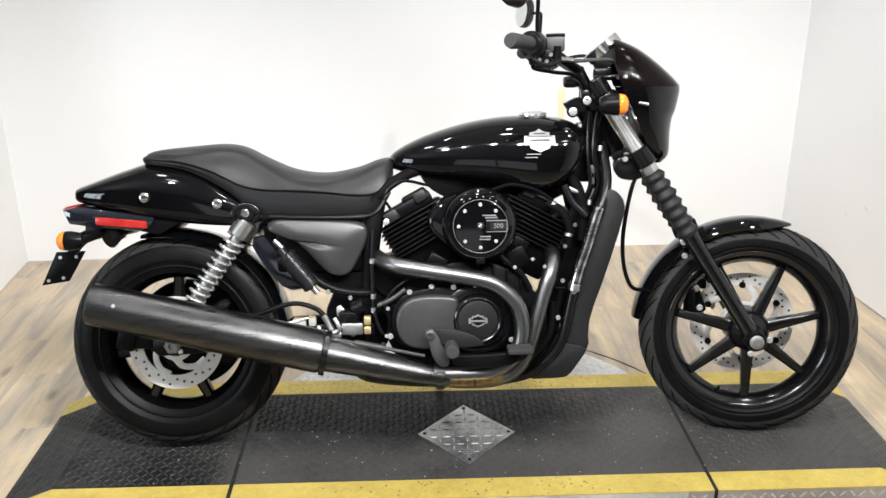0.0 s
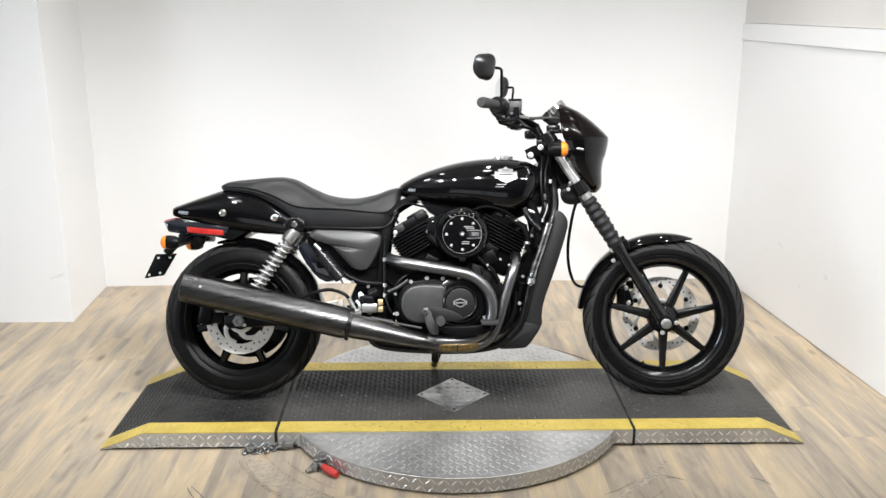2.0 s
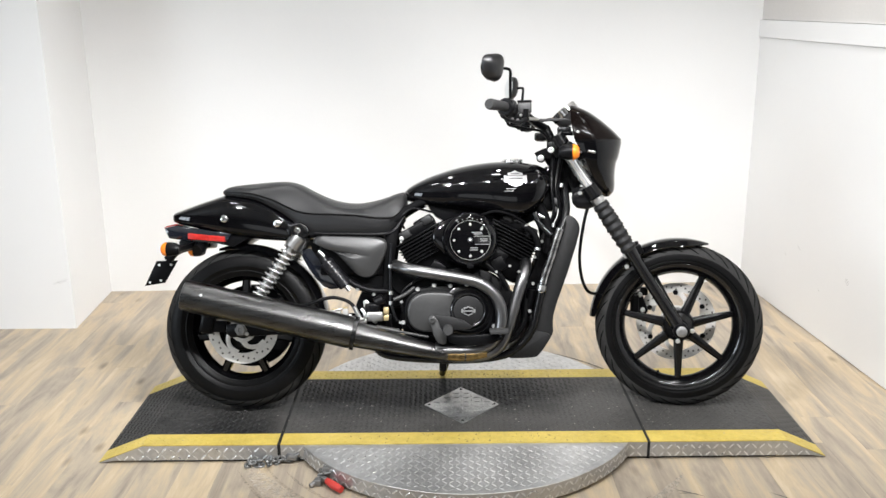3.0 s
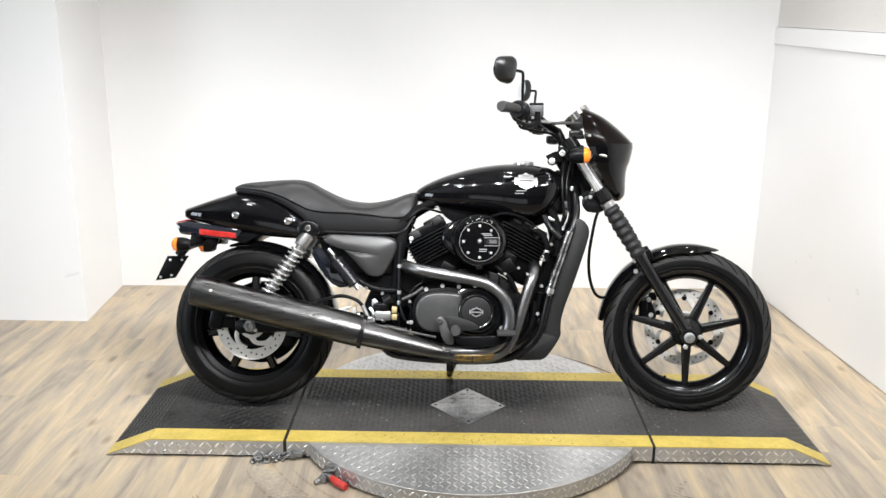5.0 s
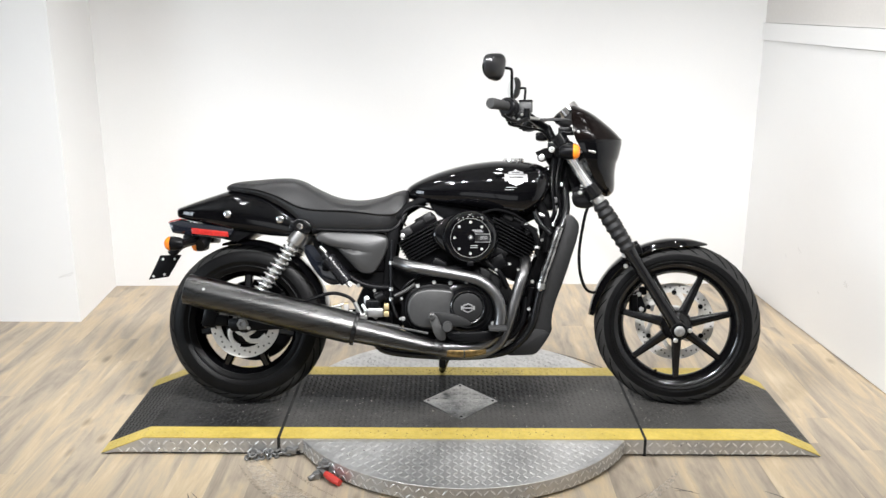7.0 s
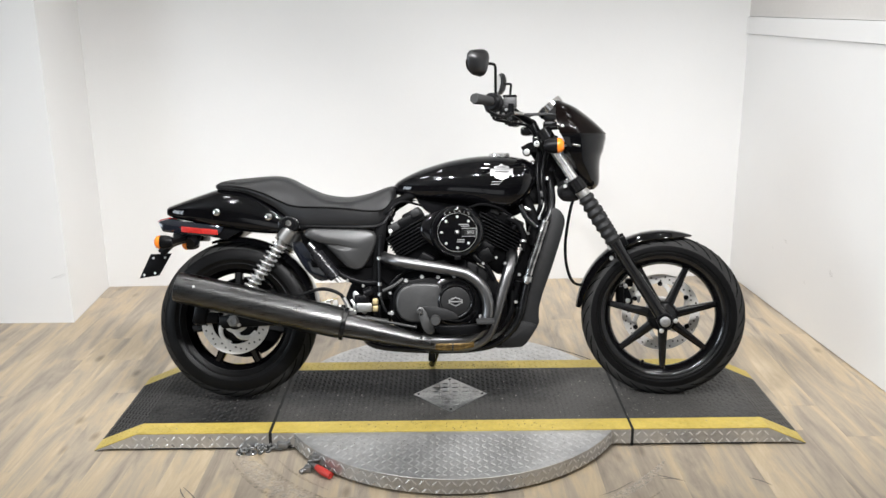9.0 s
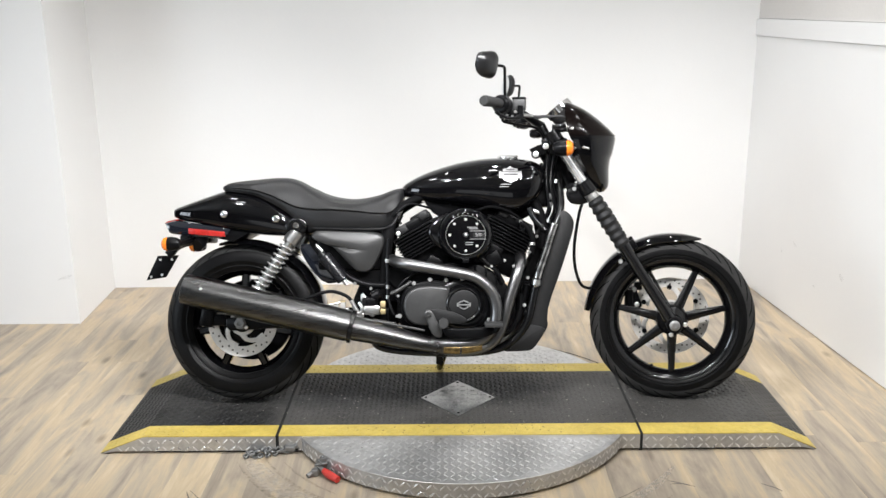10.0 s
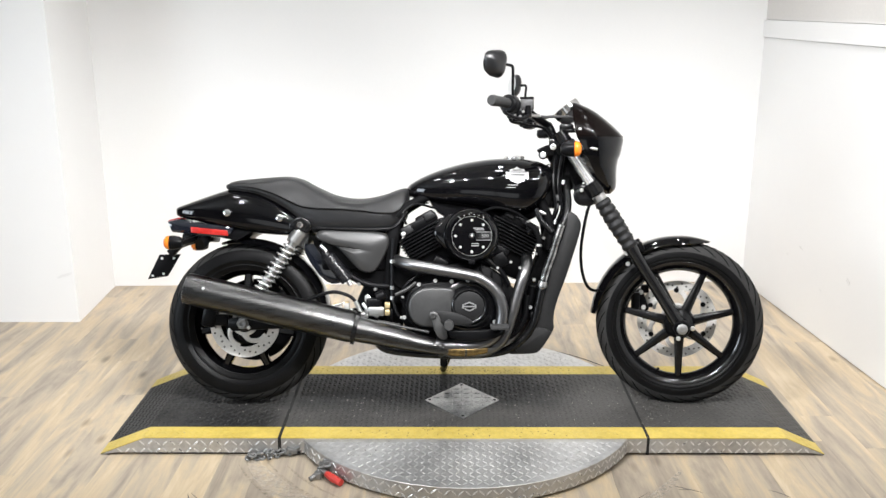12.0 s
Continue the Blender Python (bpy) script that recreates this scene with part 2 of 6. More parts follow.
def plank_material():
    """Weathered oak: every board its own cut of grey-beige and ochre clouds, long soft grain and a few knots."""
    m = mat("oak_laminate", (0.3, 0.26, 0.2), 0.42, vary=0.05, scale=3.0, fine=30, bump=0.05, stretch=(8, 1.0, 1), spec=0.4, each=0.05)
    nt = m.node_tree
    bs = nt.nodes["Principled BSDF"]
    co, info = nt.nodes.new("ShaderNodeTexCoord"), nt.nodes.new("ShaderNodeObjectInfo")
    shift = nt.nodes.new("ShaderNodeVectorMath")
    shift.operation = "MULTIPLY_ADD"
    nt.links.new(info.outputs["Random"], shift.inputs[0])
    shift.inputs[1].default_value = (41.0, 87.0, 29.0)
    nt.links.new(co.outputs["Object"], shift.inputs[2])
    at = shift.outputs[0]
    cloud = noise_at(nt, at, (10.0, 1.7, 1), 1.0, 5, 0.6, 0.9)
    grain = noise_at(nt, at, (62.0, 2.6, 1), 1.0, 5, 0.6, 0.25)
    speck = noise_at(nt, at, (120.0, 30.0, 1), 1.0, 3, 0.6)
    tone = link_chain(nt, "ShaderNodeMath", "MULTIPLY_ADD", grain, 0.27, link_chain(nt, "ShaderNodeMath", "MULTIPLY", cloud, 0.84))
    tone = link_chain(nt, "ShaderNodeMath", "MULTIPLY_ADD", info.outputs["Random"], 0.06, tone)
    tone = link_chain(nt, "ShaderNodeMath", "MULTIPLY_ADD", speck, 0.07, tone)
    wood = colour_ramp(nt, tone, [(0.39, (0.208, 0.173, 0.14)), (0.50, (0.305, 0.256, 0.202)), (0.60, (0.4, 0.333, 0.252)), (0.69, (0.49, 0.388, 0.258)), (0.82, (0.585, 0.482, 0.34))])
    mp, knot = nt.nodes.new("ShaderNodeMapping"), nt.nodes.new("ShaderNodeTexVoronoi")
    mp.inputs["Scale"].default_value = (7.5, 3.2, 1)
    knot.inputs["Scale"].default_value = 1.0
    nt.links.new(at, mp.inputs["Vector"])
    nt.links.new(mp.outputs[0], knot.inputs["Vector"])
    eye = link_chain(nt, "ShaderNodeMath", "MULTIPLY_ADD", grain, 0.1, knot.outputs["Distance"])
    eye = colour_ramp(nt, eye, [(0.09, (0.5, 0.48, 0.46)), (0.2, (1, 1, 1))])
    nt.links.new(mixed(nt, "MULTIPLY", 0.8, wood, eye), bs.inputs["Base Color"])
    return m


OAK = plank_material()


def dust_material(name="floor_dust", colour=(0.52, 0.47, 0.40), scale=28, most=0.65):
    """Pale dust and scratches, thin enough to let the boards through."""
    m = mat(name, colour, 0.7, vary=0.15, fine=60)
    nt = m.node_tree
    noise_node, ramp = nt.nodes.new("ShaderNodeTexNoise"), nt.nodes.new("ShaderNodeValToRGB")
    noise_node.inputs["Scale"].default_value, noise_node.inputs["Detail"].default_value = scale, 6
    ramp.color_ramp.elements[0].position, ramp.color_ramp.elements[1].position = 0.42, 0.7
    ramp.color_ramp.elements[1].color = (most, most, most, 1)
    nt.links.new(noise_node.outputs[0], ramp.inputs[0])
    nt.links.new(ramp.outputs[0], nt.nodes["Principled BSDF"].inputs["Alpha"])
    return m


DUST = dust_material()
RUBMARK = dust_material("floor_rub_mark", (0.12, 0.11, 0.1), 40, 0.55)
SMUDGE = dust_material("wall_smudge", (0.42, 0.39, 0.37), 60, 0.24)


# ---- builders ----
def part(name, bm, material, parent=None, label="", smooth=38):
    me = bpy.data.meshes.new(name)
    bmesh.ops.recalc_face_normals(bm, faces=bm.faces)
    for f in bm.faces:
        f.smooth = smooth > 0
    bm.to_mesh(me)
    bm.free()
    if smooth:
        me.set_sharp_from_angle(angle=radians(smooth))
    me.materials.append(material)
    ob = new(name, me)
    ob.parent = parent
    return tagged(ob, label=label)


def box(cx, cy, cz, sx, sy, sz, bevel=0.0, m=None, seg=2):
    bm = bmesh.new()
    bmesh.ops.create_cube(bm, size=1, matrix=Matrix.Diagonal((sx, sy, sz, 1)))
    if bevel:
        bmesh.ops.bevel(bm, geom=bm.edges[:], offset=bevel, segments=seg, affect="EDGES", profile=0.5)
    bm.transform((Matrix.Translation((cx, cy, cz))) @ (m or Matrix()))
    return bm


def prism(outline, y0, y1, bevel=0.0, seg=2):
    """A plate with the given outline in x and z, from y0 to y1."""
    bm = bmesh.new()
    a = [bm.verts.new((x, y0, z)) for x, z in outline]
    b = [bm.verts.new((x, y1, z)) for x, z in outline]
    bm.faces.new(a)
    bm.faces.new(b[::-1])
    for i in range(len(a)):
        j = (i + 1) % len(a)
        bm.faces.new((a[j], a[i], b[i], b[j]))
    bmesh.ops.recalc_face_normals(bm, faces=bm.faces)
    if bevel:
        bmesh.ops.bevel(bm, geom=bm.edges[:], offset=bevel, segments=seg, affect="EDGES", profile=0.5)
    return bm


def slab(outline, z0, z1, bevel=0.0):
    """A plate with the given outline in x and y, from z0 to z1."""
    bm = prism(outline, z0, z1, bevel)
    bm.transform(Matrix(((1, 0, 0, 0), (0, 0, 1, 0), (0, 1, 0, 0), (0, 0, 0, 1))))
    return bm


def rounded(outline, steps=2):
    """A smoother outline, its corners cut again and again."""
    pts = [Vector(p) for p in outline]
    for _ in range(steps):
        pts = [q for i, p in enumerate(pts) for q in (p.lerp(pts[(i + 1) % len(pts)], 0.25), p.lerp(pts[(i + 1) % len(pts)], 0.75))]
    return [tuple(p) for p in pts]


def smooth_path(points, steps=6):
    """A Catmull-Rom curve through the points."""
    p = [Vector(q) for q in points]
    p = [p[0] * 2 - p[1]] + p + [p[-1] * 2 - p[-2]]
    out = []
    for i in range(1, len(p) - 2):
        for k in range(steps):
            t = k / steps
            out.append(0.5 * ((2 * p[i]) + (p[i + 1] - p[i - 1]) * t + (2 * p[i - 1] - 5 * p[i] + 4 * p[i + 1] - p[i + 2]) * t * t + (3 * p[i] - p[i - 1] - 3 * p[i + 1] + p[i + 2]) * t**3))
    return out + [p[-2]]


def tube(points, r, seg=12, steps=6, cap=True, bm=None):
    """A round pipe; r is one radius or one for each point."""
    path = smooth_path(points, steps) if steps > 1 else [Vector(q) for q in points]
    n = len(path)
    if isinstance(r, (int, float)):
        radii = [r] * n
    else:
        radii = [float(v) for v in np.interp(np.linspace(0, len(r) - 1, n), range(len(r)), r)]
    bm = bm or bmesh.new()
    rings, side = [], None
    for i, p in enumerate(path):
        d = (path[min(i + 1, n - 1)] - path[max(i - 1, 0)]).normalized()
        if side is None:
            side = d.orthogonal().normalized()
        side = (side - d * side.dot(d)).normalized()
        up = d.cross(side)
        rings.append([bm.verts.new(p + radii[i] * (math.cos(a) * side + math.sin(a) * up)) for a in np.linspace(0, 2 * math.pi, seg, endpoint=False)])
    for a, b in zip(rings, rings[1:]):
        for i in range(seg):
            j = (i + 1) % seg
            bm.faces.new((a[i], a[j], b[j], b[i]))
    if cap:
        bm.faces.new(rings[0][::-1])
        bm.faces.new(rings[-1])
    return bm


def lathe(profile, at, axis, seg=32, closed=False, turn=2 * math.pi):
    """Turns (radius, height) pairs round an axis through at."""
    bm = bmesh.new()
    axis = Vector(axis).normalized()
    u = axis.orthogonal().normalized()
    if abs(axis.y) > 0.9:
        u = Vector((1, 0, 0))
        u = (u - axis * u.dot(axis)).normalized()
    v = axis.cross(u)
    rings = []
    for r, h in profile:
        r, h = float(r), float(h)
        if r < 1e-6:
            rings.append([bm.verts.new(Vector(at) + axis * h)])
        else:
            rings.append([bm.verts.new(Vector(at) + axis * h + r * (math.cos(a) * u + math.sin(a) * v)) for a in np.linspace(0, 2 * math.pi, seg, endpoint=False)])
    pairs = list(zip(rings, rings[1:])) + ([(rings[-1], rings[0])] if closed else [])
    for a, b in pairs:
        for i in range(seg):
            j = (i + 1) % seg
            if len(a) == 1 and len(b) == 1:
                continue
            if len(a) == 1:
                bm.faces.new((a[0], b[j], b[i]))
            elif len(b) == 1:
                bm.faces.new((a[i], a[j], b[0]))
            else:
                bm.faces.new((a[i], a[j], b[j], b[i]))
    if not closed:
        for ring in (rings[0], rings[-1]):
            if len(ring) > 1:
                bm.faces.new(ring)
    return bm


def rod(a, b, r, seg=14, bevel=0.0):
    a, b = Vector(a), Vector(b)
    h = (b - a).length
    c = min(bevel, r * 0.5)
    prof = [(r - c, 0), (r, c), (r, h - c), (r - c, h)] if c else [(r, 0), (r, h)]
    return lathe(prof, a, b - a, seg)


def loft(stations, power=2.6, n=28, low=None):
    """A body along x: stations of x, top, bottom and half width; round sections."""
    bm = bmesh.new()
    path = smooth_path([(s[0], s[1], s[2]) for s in stations], 5)
    wide = smooth_path([(s[0], s[3], 0) for s in stations], 5)
    rings = []
    for p, w in zip(path, wide):
        x, top, bot, hw = p[0], p[1], p[2], max(w[1], 0.004)
        zc, hz = (top + bot) / 2, max((top - bot) / 2, 0.003)
        ring = []
        for a in np.linspace(0, 2 * math.pi, n, endpoint=False):
            c, s = math.cos(a), math.sin(a)
            e = 2 / (power if s > 0 or low is None else low)
            ring.append(bm.verts.new((x, hw * math.copysign(abs(c) ** e, c), zc + hz * math.copysign(abs(s) ** e, s))))
        rings.append(ring)
    for a, b in zip(rings, rings[1:]):
        for i in range(n):
            j = (i + 1) % n
            bm.faces.new((a[i], a[j], b[j], b[i]))
    bm.faces.new(rings[0][::-1])
    bm.faces.new(rings[-1])
    return bm


def join(*parts):
    """Several pieces of one part in one mesh."""
    whole = bmesh.new()
    for bm in parts:
        me = bpy.data.meshes.new("piece")
        bm.to_mesh(me)
        bm.free()
        whole.from_mesh(me)
        bpy.data.meshes.remove(me)
    return whole


def bolt(parent, at, axis, r=0.007, h=0.005, material=None, name="bolt"):
    return part(name, lathe([(r * 0.9, 0), (r, h * 0.3), (r, h * 0.75), (r * 0.75, h), (r * 0.45, h), (r * 0.4, h * 0.6), (0, h * 0.6)], at, axis, 12), material or BOLTM, parent)


# ---- room ----
def structure(name, bm, material, label, category="wall", smooth=0):
    return tagged(part(name, bm, material, None, label, smooth), category=category, kind="structure")


def right_x(y):
    return 1.537 + (1.63 - y) * 0.0773


BACK_L, BACK_R = (-1.825, 1.545), (1.537, 1.63)
structure("wall_north", slab([(-4.3, 1.48), BACK_L, BACK_R, (4.3, 1.7), (4.3, 1.9), (-4.3, 1.9)], -0.1, CEIL), WALL, "plain white painted back wall of the photo bay")
structure("wall_west", slab([(-4.25, 0.985), (-1.79, 0.985), (-1.826, 1.6), (-4.25, 1.5)], -0.1, CEIL), WALL, "white painted wall return with a faint scuff")
structure("wall_east", slab([(right_x(1.66), 1.66), (right_x(-2.6), -2.6), (right_x(-2.6) + 0.35, -2.6), (right_x(1.66) + 0.35, 1.66)], 0.004, 1.285), WALL, "white painted half-height wall")
structure("trim", slab([(right_x(1.66) - 0.008, 1.655), (right_x(-2.6) - 0.008, -2.605), (right_x(-2.6) + 0.35, -2.605), (right_x(1.66) + 0.35, 1.655)], 1.287, 1.37), WALL, "white cap rail along the half-height wall", "trim")
structure("wall_east_upper", slab([(right_x(1.66) + 0.002, 1.66), (right_x(-2.6) + 0.002, -2.6), (right_x(-2.6) + 0.35, -2.6), (right_x(1.66) + 0.35, 1.66)], 1.372, CEIL), UPPER, "wall above the cap rail, shade put into its colour")
structure("wall_east_far", box(4.2, -2.6, 1.45, 0.2, 9.2, 3.1), DULL, "plain dark wall added out of view to close the room")
structure("wall_south", join(box(-3.7, -7.1, 1.45, 1.2, 0.2, 3.1), box(2.5, -7.1, 1.45, 3.6, 0.2, 3.1), box(-1.2, -7.1, 0.175, 3.8, 0.2, 0.55), box(-1.2, -7.1, 2.625, 3.8, 0.2, 0.75)), DULL, "plain dark wall added out of view, with a wide window")
structure("wall_west_far", join(box(-4.2, -5.65, 1.45, 0.2, 2.7, 3.1), box(-4.2, -0.05, 1.45, 0.2, 2.1, 3.1), box(-4.2, -2.7, 0.3, 0.2, 3.2, 0.8), box(-4.2, -2.7, 2.8, 0.2, 3.2, 0.4)), DULL, "plain dark wall added out of view, with a window")
window = structure("window_1", box(-4.24, -2.7, 1.65, 0.02, 3.2, 1.9), GREYP, "framed daylight window", "window")
for wy, ww in ((-4.27, 0.06), (-1.13, 0.06), (-3.3, 0.05), (-2.1, 0.05)):
    part("mullion", box(-4.09, wy, 1.65, 0.05, ww, 1.9, 0.004), GREYP, window)
for wz in (0.73, 2.57):
    part("window_frame", box(-4.09, -2.7, wz, 0.045, 3.18, 0.06, 0.004), GREYP, window)
# Added out of view for weak front light and a tank reflection.
south_window = structure("window_2", box(-1.2, -7.16, 1.35, 3.8, 0.02, 1.8), GREYP, "wide framed window, added out of view behind the camera", "window")
for wx in (-3.05, -1.2, 0.65):
    part("mullion", box(wx, -6.98, 1.35, 0.06, 0.05, 1.8, 0.004), GREYP, south_window)
for wz in (0.48, 2.22):
    part("window_frame", box(-1.2, -6.98, wz, 3.78, 0.045, 0.06, 0.004), GREYP, south_window)
structure("ceiling", box(0, -2.6, CEIL + 0.06, 8.6, 9.2, 0.1), CEILM, "plain pale ceiling", "ceiling")
floor_ob = structure("floor", box(0, -2.6, -0.054, 8.6, 9.2, 0.1), OAK, "pale oak laminate plank floor", "floor")

# fixtures that hold the ceiling lamps, all out of view
for px, py, watts in PANELS:
    lamp = tagged(new("ceiling_light"), "square white ceiling light fixture", "ceiling light", "ceiling lights")
    lamp.location = (px, py, CEIL)
    part("housing", box(0, 0, -0.008, 0.3, 0.3, 0.03, 0.004), CEILM, lamp)
for px, py, aim, spread, watts in SPOTS:
    lamp = tagged(new("spotlight"), "small round ceiling spotlight, added out of view", "spotlight", "ceiling spotlights")
    lamp.location = (px, py, CEIL)
    part("housing", lathe([(0.05, 0), (0.11, 0), (0.11, -0.03), (0.1, -0.03), (0.095, -0.02)], (0, 0, 0.008), (0, 0, 1), 20), SATIN, lamp)

# wall marks and the socket plate low on the back wall
socket = tagged(new("socket_plate"), "cream plastic strip on the white back wall", "wall plate")
socket.location = (0.50, 1.602, 0.62)
part("plate", box(0, 0, 0, 0.028, 0.012, 0.20, 0.003), CREAM, socket)


def smudge(wall, at, along, w, h):
    """A faint rubbed mark: a thin uneven patch 1 mm off the paint."""
    r = random.Random(int(1000 * abs(at[0] + at[2])))
    bm = bmesh.new()
    along = Vector(along).normalized()
    ring = [bm.verts.new(Vector(at) + along * (w * r.uniform(0.7, 1.1) * math.cos(a)) + Vector((0, 0, h * r.uniform(0.7, 1.1) * math.sin(a) + 0.25 * w * math.cos(a)))) for a in np.linspace(0, 2 * math.pi, 14, endpoint=False)]
    bm.faces.new(ring)
    part("scuff", bm, SMUDGE, bpy.data.objects[wall], "", 0)


smudge("wall_west", (-1.826, 0.984, 0.233), (1, 0, 0), 0.03, 0.010)
smudge("wall_west", (-1.86, 0.984, 0.222), (1, 0, 0), 0.018, 0.006)
for y, z, w, h in ((1.016, 0.356, 0.022, 0.008), (0.582, 0.327, 0.02, 0.014), (1.142, 0.292, 0.012, 0.006), (0.80, 0.22, 0.012, 0.006)):
    smudge("wall_east", (right_x(y) - 0.001, y, z), (-0.077, 1, 0), w, h)


# ---- turntable and ramps ----
TOP = 0.064


def lozenges(places, normal=(0, 0, 1), length=0.026, width=0.0056, height=0.0024):
    """Raised tread marks: rows of (centre, direction)."""
    verts, faces = [], []
    for c, d, n in places:
        c, d, n = Vector(c), Vector(d).normalized(), Vector(n).normalized()
        s = n.cross(d)
        k = len(verts)
        l, w = length / 2, width / 2
        verts += [c - l * d, c - 0.45 * l * d - w * s, c + 0.45 * l * d - w * s, c + l * d, c + 0.45 * l * d + w * s, c - 0.45 * l * d + w * s, c - 0.5 * l * d + height * n, c + 0.5 * l * d + height * n]
        faces += [(k, k + 1, k + 6), (k + 1, k + 2, k + 7, k + 6), (k + 2, k + 3, k + 7), (k + 3, k + 4, k + 7), (k + 4, k + 5, k + 6, k + 7), (k + 5, k, k + 6)]
    me = bpy.data.meshes.new("tread")
    me.from_pydata([tuple(v) for v in verts], [], faces)
    bm = bmesh.new()
    bm.from_mesh(me)
    return bm


def tread_grid(x0, x1, y0, y1, pitch, keep=lambda x, y: True, z=0.0, lift=None):
    out, row = [], 0
    y = y0 + pitch * 0.5
    while y < y1 - pitch * 0.3:
        x, col = x0 + pitch * 0.5, 0
        while x < x1 - pitch * 0.3:
            if keep(x, y):
                a = radians(45 if (row + col) % 2 else -45)
                zz, n = lift(x) if lift else (z, (0, 0, 1))
                d = Vector((math.cos(a), math.sin(a), 0))
                d = d - Vector(n) * d.dot(Vector(n))
                out.append(((x, y, zz), d, n))
            x += pitch
            col += 1
        y += pitch
        row += 1
    return out


EDGE, BAND = 0.303, 0.078
table = tagged(new("turntable"), "round diamond-plate aluminium turntable on the floor", "turntable")
part("disc", lathe([(0.0, 0.001), (0.59, 0.001), (0.59, 0.0085), (0.6135, 0.0085), (0.615, 0.01), (0.615, 0.0568), (0, 0.0568)], (0, 0, 0), (0, 0, 1), 96), ALU, table)
part("top_plate", lathe([(0.0, 0.057), (0.615, 0.057), (0.615, 0.0588), (0.6135, 0.060), (0, 0.060)], (0, 0, 0), (0, 0, 1), 96), MILL, table, "mill-finish aluminium top plate")
tagged(part("tread", lozenges(tread_grid(-0.62, 0.62, -0.62, 0.62, 0.0215, lambda x, y: abs(y) > EDGE + 0.012 and math.hypot(x, y) < 0.600, 0.0598), length=0.0235, width=0.0046, height=0.0017), MILL, table, "", 0), kind="stuff")
rim = []
for i in range(186):
    a = 2 * math.pi * i / 186
    for k in range(2):
        n = (math.cos(a + k * 0.0185), math.sin(a + k * 0.0185), 0)
        t = Vector((-n[1], n[0], 0))
        rim.append((Vector(n) * 0.6148 + Vector((0, 0, 0.0175 + 0.026 * k)), t * 0.7 + Vector((0, 0, 0.7 * (1 if (i + k) % 2 else -1))), n))
tagged(part("rim_tread", lozenges(rim, height=0.0016), ALUTREAD, table, "", 0), kind="stuff")


def runway(name, x0, x1, slope, label):
    """A section of the black runway from x0 to x1; slope: the x at which a ramp's end meets the floor, or None."""
    thing = tagged(new(name), label, "ramp")
    outline = [(x0, 0.010), (x1, 0.010), (x1, TOP - 0.003), (x0, TOP - 0.003)]
    if slope is not None and slope < x0:
        outline = [(slope, 0.002), (slope + 0.05, 0.010), (x1, 0.010), (x1, TOP - 0.003), (x0, TOP - 0.003), (slope, 0.005)]
    if slope is not None and slope > x1:
        outline = [(x0, 0.010), (slope - 0.05, 0.010), (slope, 0.002), (slope, 0.005), (x1, TOP - 0.003), (x0, TOP - 0.003)]
    part("base", prism(outline, -EDGE, EDGE), ALU, thing, "", 0)
    inner, outer = (x0 + 0.03, x1 - 0.03)
    if slope is None:
        inner, outer = -0.585, -0.50
    # Dark strips under the base stand in for its contact shadow.
    for y in (-EDGE + 0.02, EDGE - 0.02):
        part("rubber_foot", box((inner + outer) / 2, y, 0.0052, outer - inner, 0.02, 0.0096), DARKGAP, thing, "dark strip standing in for shade under the edge", 0)
    # Black strips in the joints stand in for the shade between sections.
    for xe, away in ((x0, -1), (x1, 1)):
        if slope is None or (slope - xe) * away < 0:
            part("end_seal", box(xe + away * 0.0024, 0, 0.0325, 0.0048, 2 * EDGE - 0.004, 0.061), DARKGAP, thing, "black filler strip standing in for shade in the joint", 0)
    ys = (-EDGE, -EDGE + BAND, EDGE - BAND, EDGE)
    z = TOP - 0.0028

    def strip(y0, y1, thick):
        bits = [box((x0 + x1) / 2, (y0 + y1) / 2, z + thick / 2, x1 - x0, y1 - y0, thick)]
        if slope is not None:
            xa = x0 if slope < x0 else x1
            pts = [(xa, z), (xa, z + thick), (slope, 0.003 + thick), (slope, 0.003)]
            bits.append(prism(pts, y0, y1))
        return join(*bits)

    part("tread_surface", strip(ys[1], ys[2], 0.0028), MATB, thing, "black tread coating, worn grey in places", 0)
    part("edge_stripe", strip(ys[0], ys[1], 0.003), YELLOW, thing, "yellow safety stripe, scuffed", 0)
    part("edge_stripe", strip(ys[2], ys[3], 0.003), YELLOW, thing, "yellow safety stripe, scuffed", 0)
    lo, hi = min(x0, slope if slope is not None else x0), max(x1, slope if slope is not None else x1)

    def lift(x):
        if slope is not None and (x < x0 or x > x1):
            xa = x0 if slope < x0 else x1
            g = (TOP - 0.006) / abs(xa - slope)
            return TOP - 0.0002 - abs(x - xa) * g, Vector((-g if slope < x0 else g, 0, 1)).normalized()
        return TOP - 0.0002, (0, 0, 1)

    grid = tread_grid(lo + 0.01, hi - 0.01, ys[1] + 0.004, ys[2] - 0.004, 0.0182, lambda x, y: not (slope is None and abs(x + 0.006) + abs(y + 0.015) < 0.15), lift=lift)
    wear = random.Random(21)

    def trodden(c):
        if slope is None:
            return max(-c[1] * 5 + 0.05, c[0] * 2.6 - 0.5) + wear.gauss(0, 0.14) > 0.5
        return slope > 0 and max(-c[1] * 5 + 0.3, c[0] * 5 - 4.6) + wear.gauss(0, 0.2) > 0.5

    fresh, flat = [], []
    for row in grid:
        (flat if trodden(row[0]) else fresh).append(row)
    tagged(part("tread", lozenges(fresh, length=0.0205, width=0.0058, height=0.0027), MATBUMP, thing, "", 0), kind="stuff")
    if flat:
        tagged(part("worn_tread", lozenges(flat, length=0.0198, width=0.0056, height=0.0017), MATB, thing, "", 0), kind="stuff")
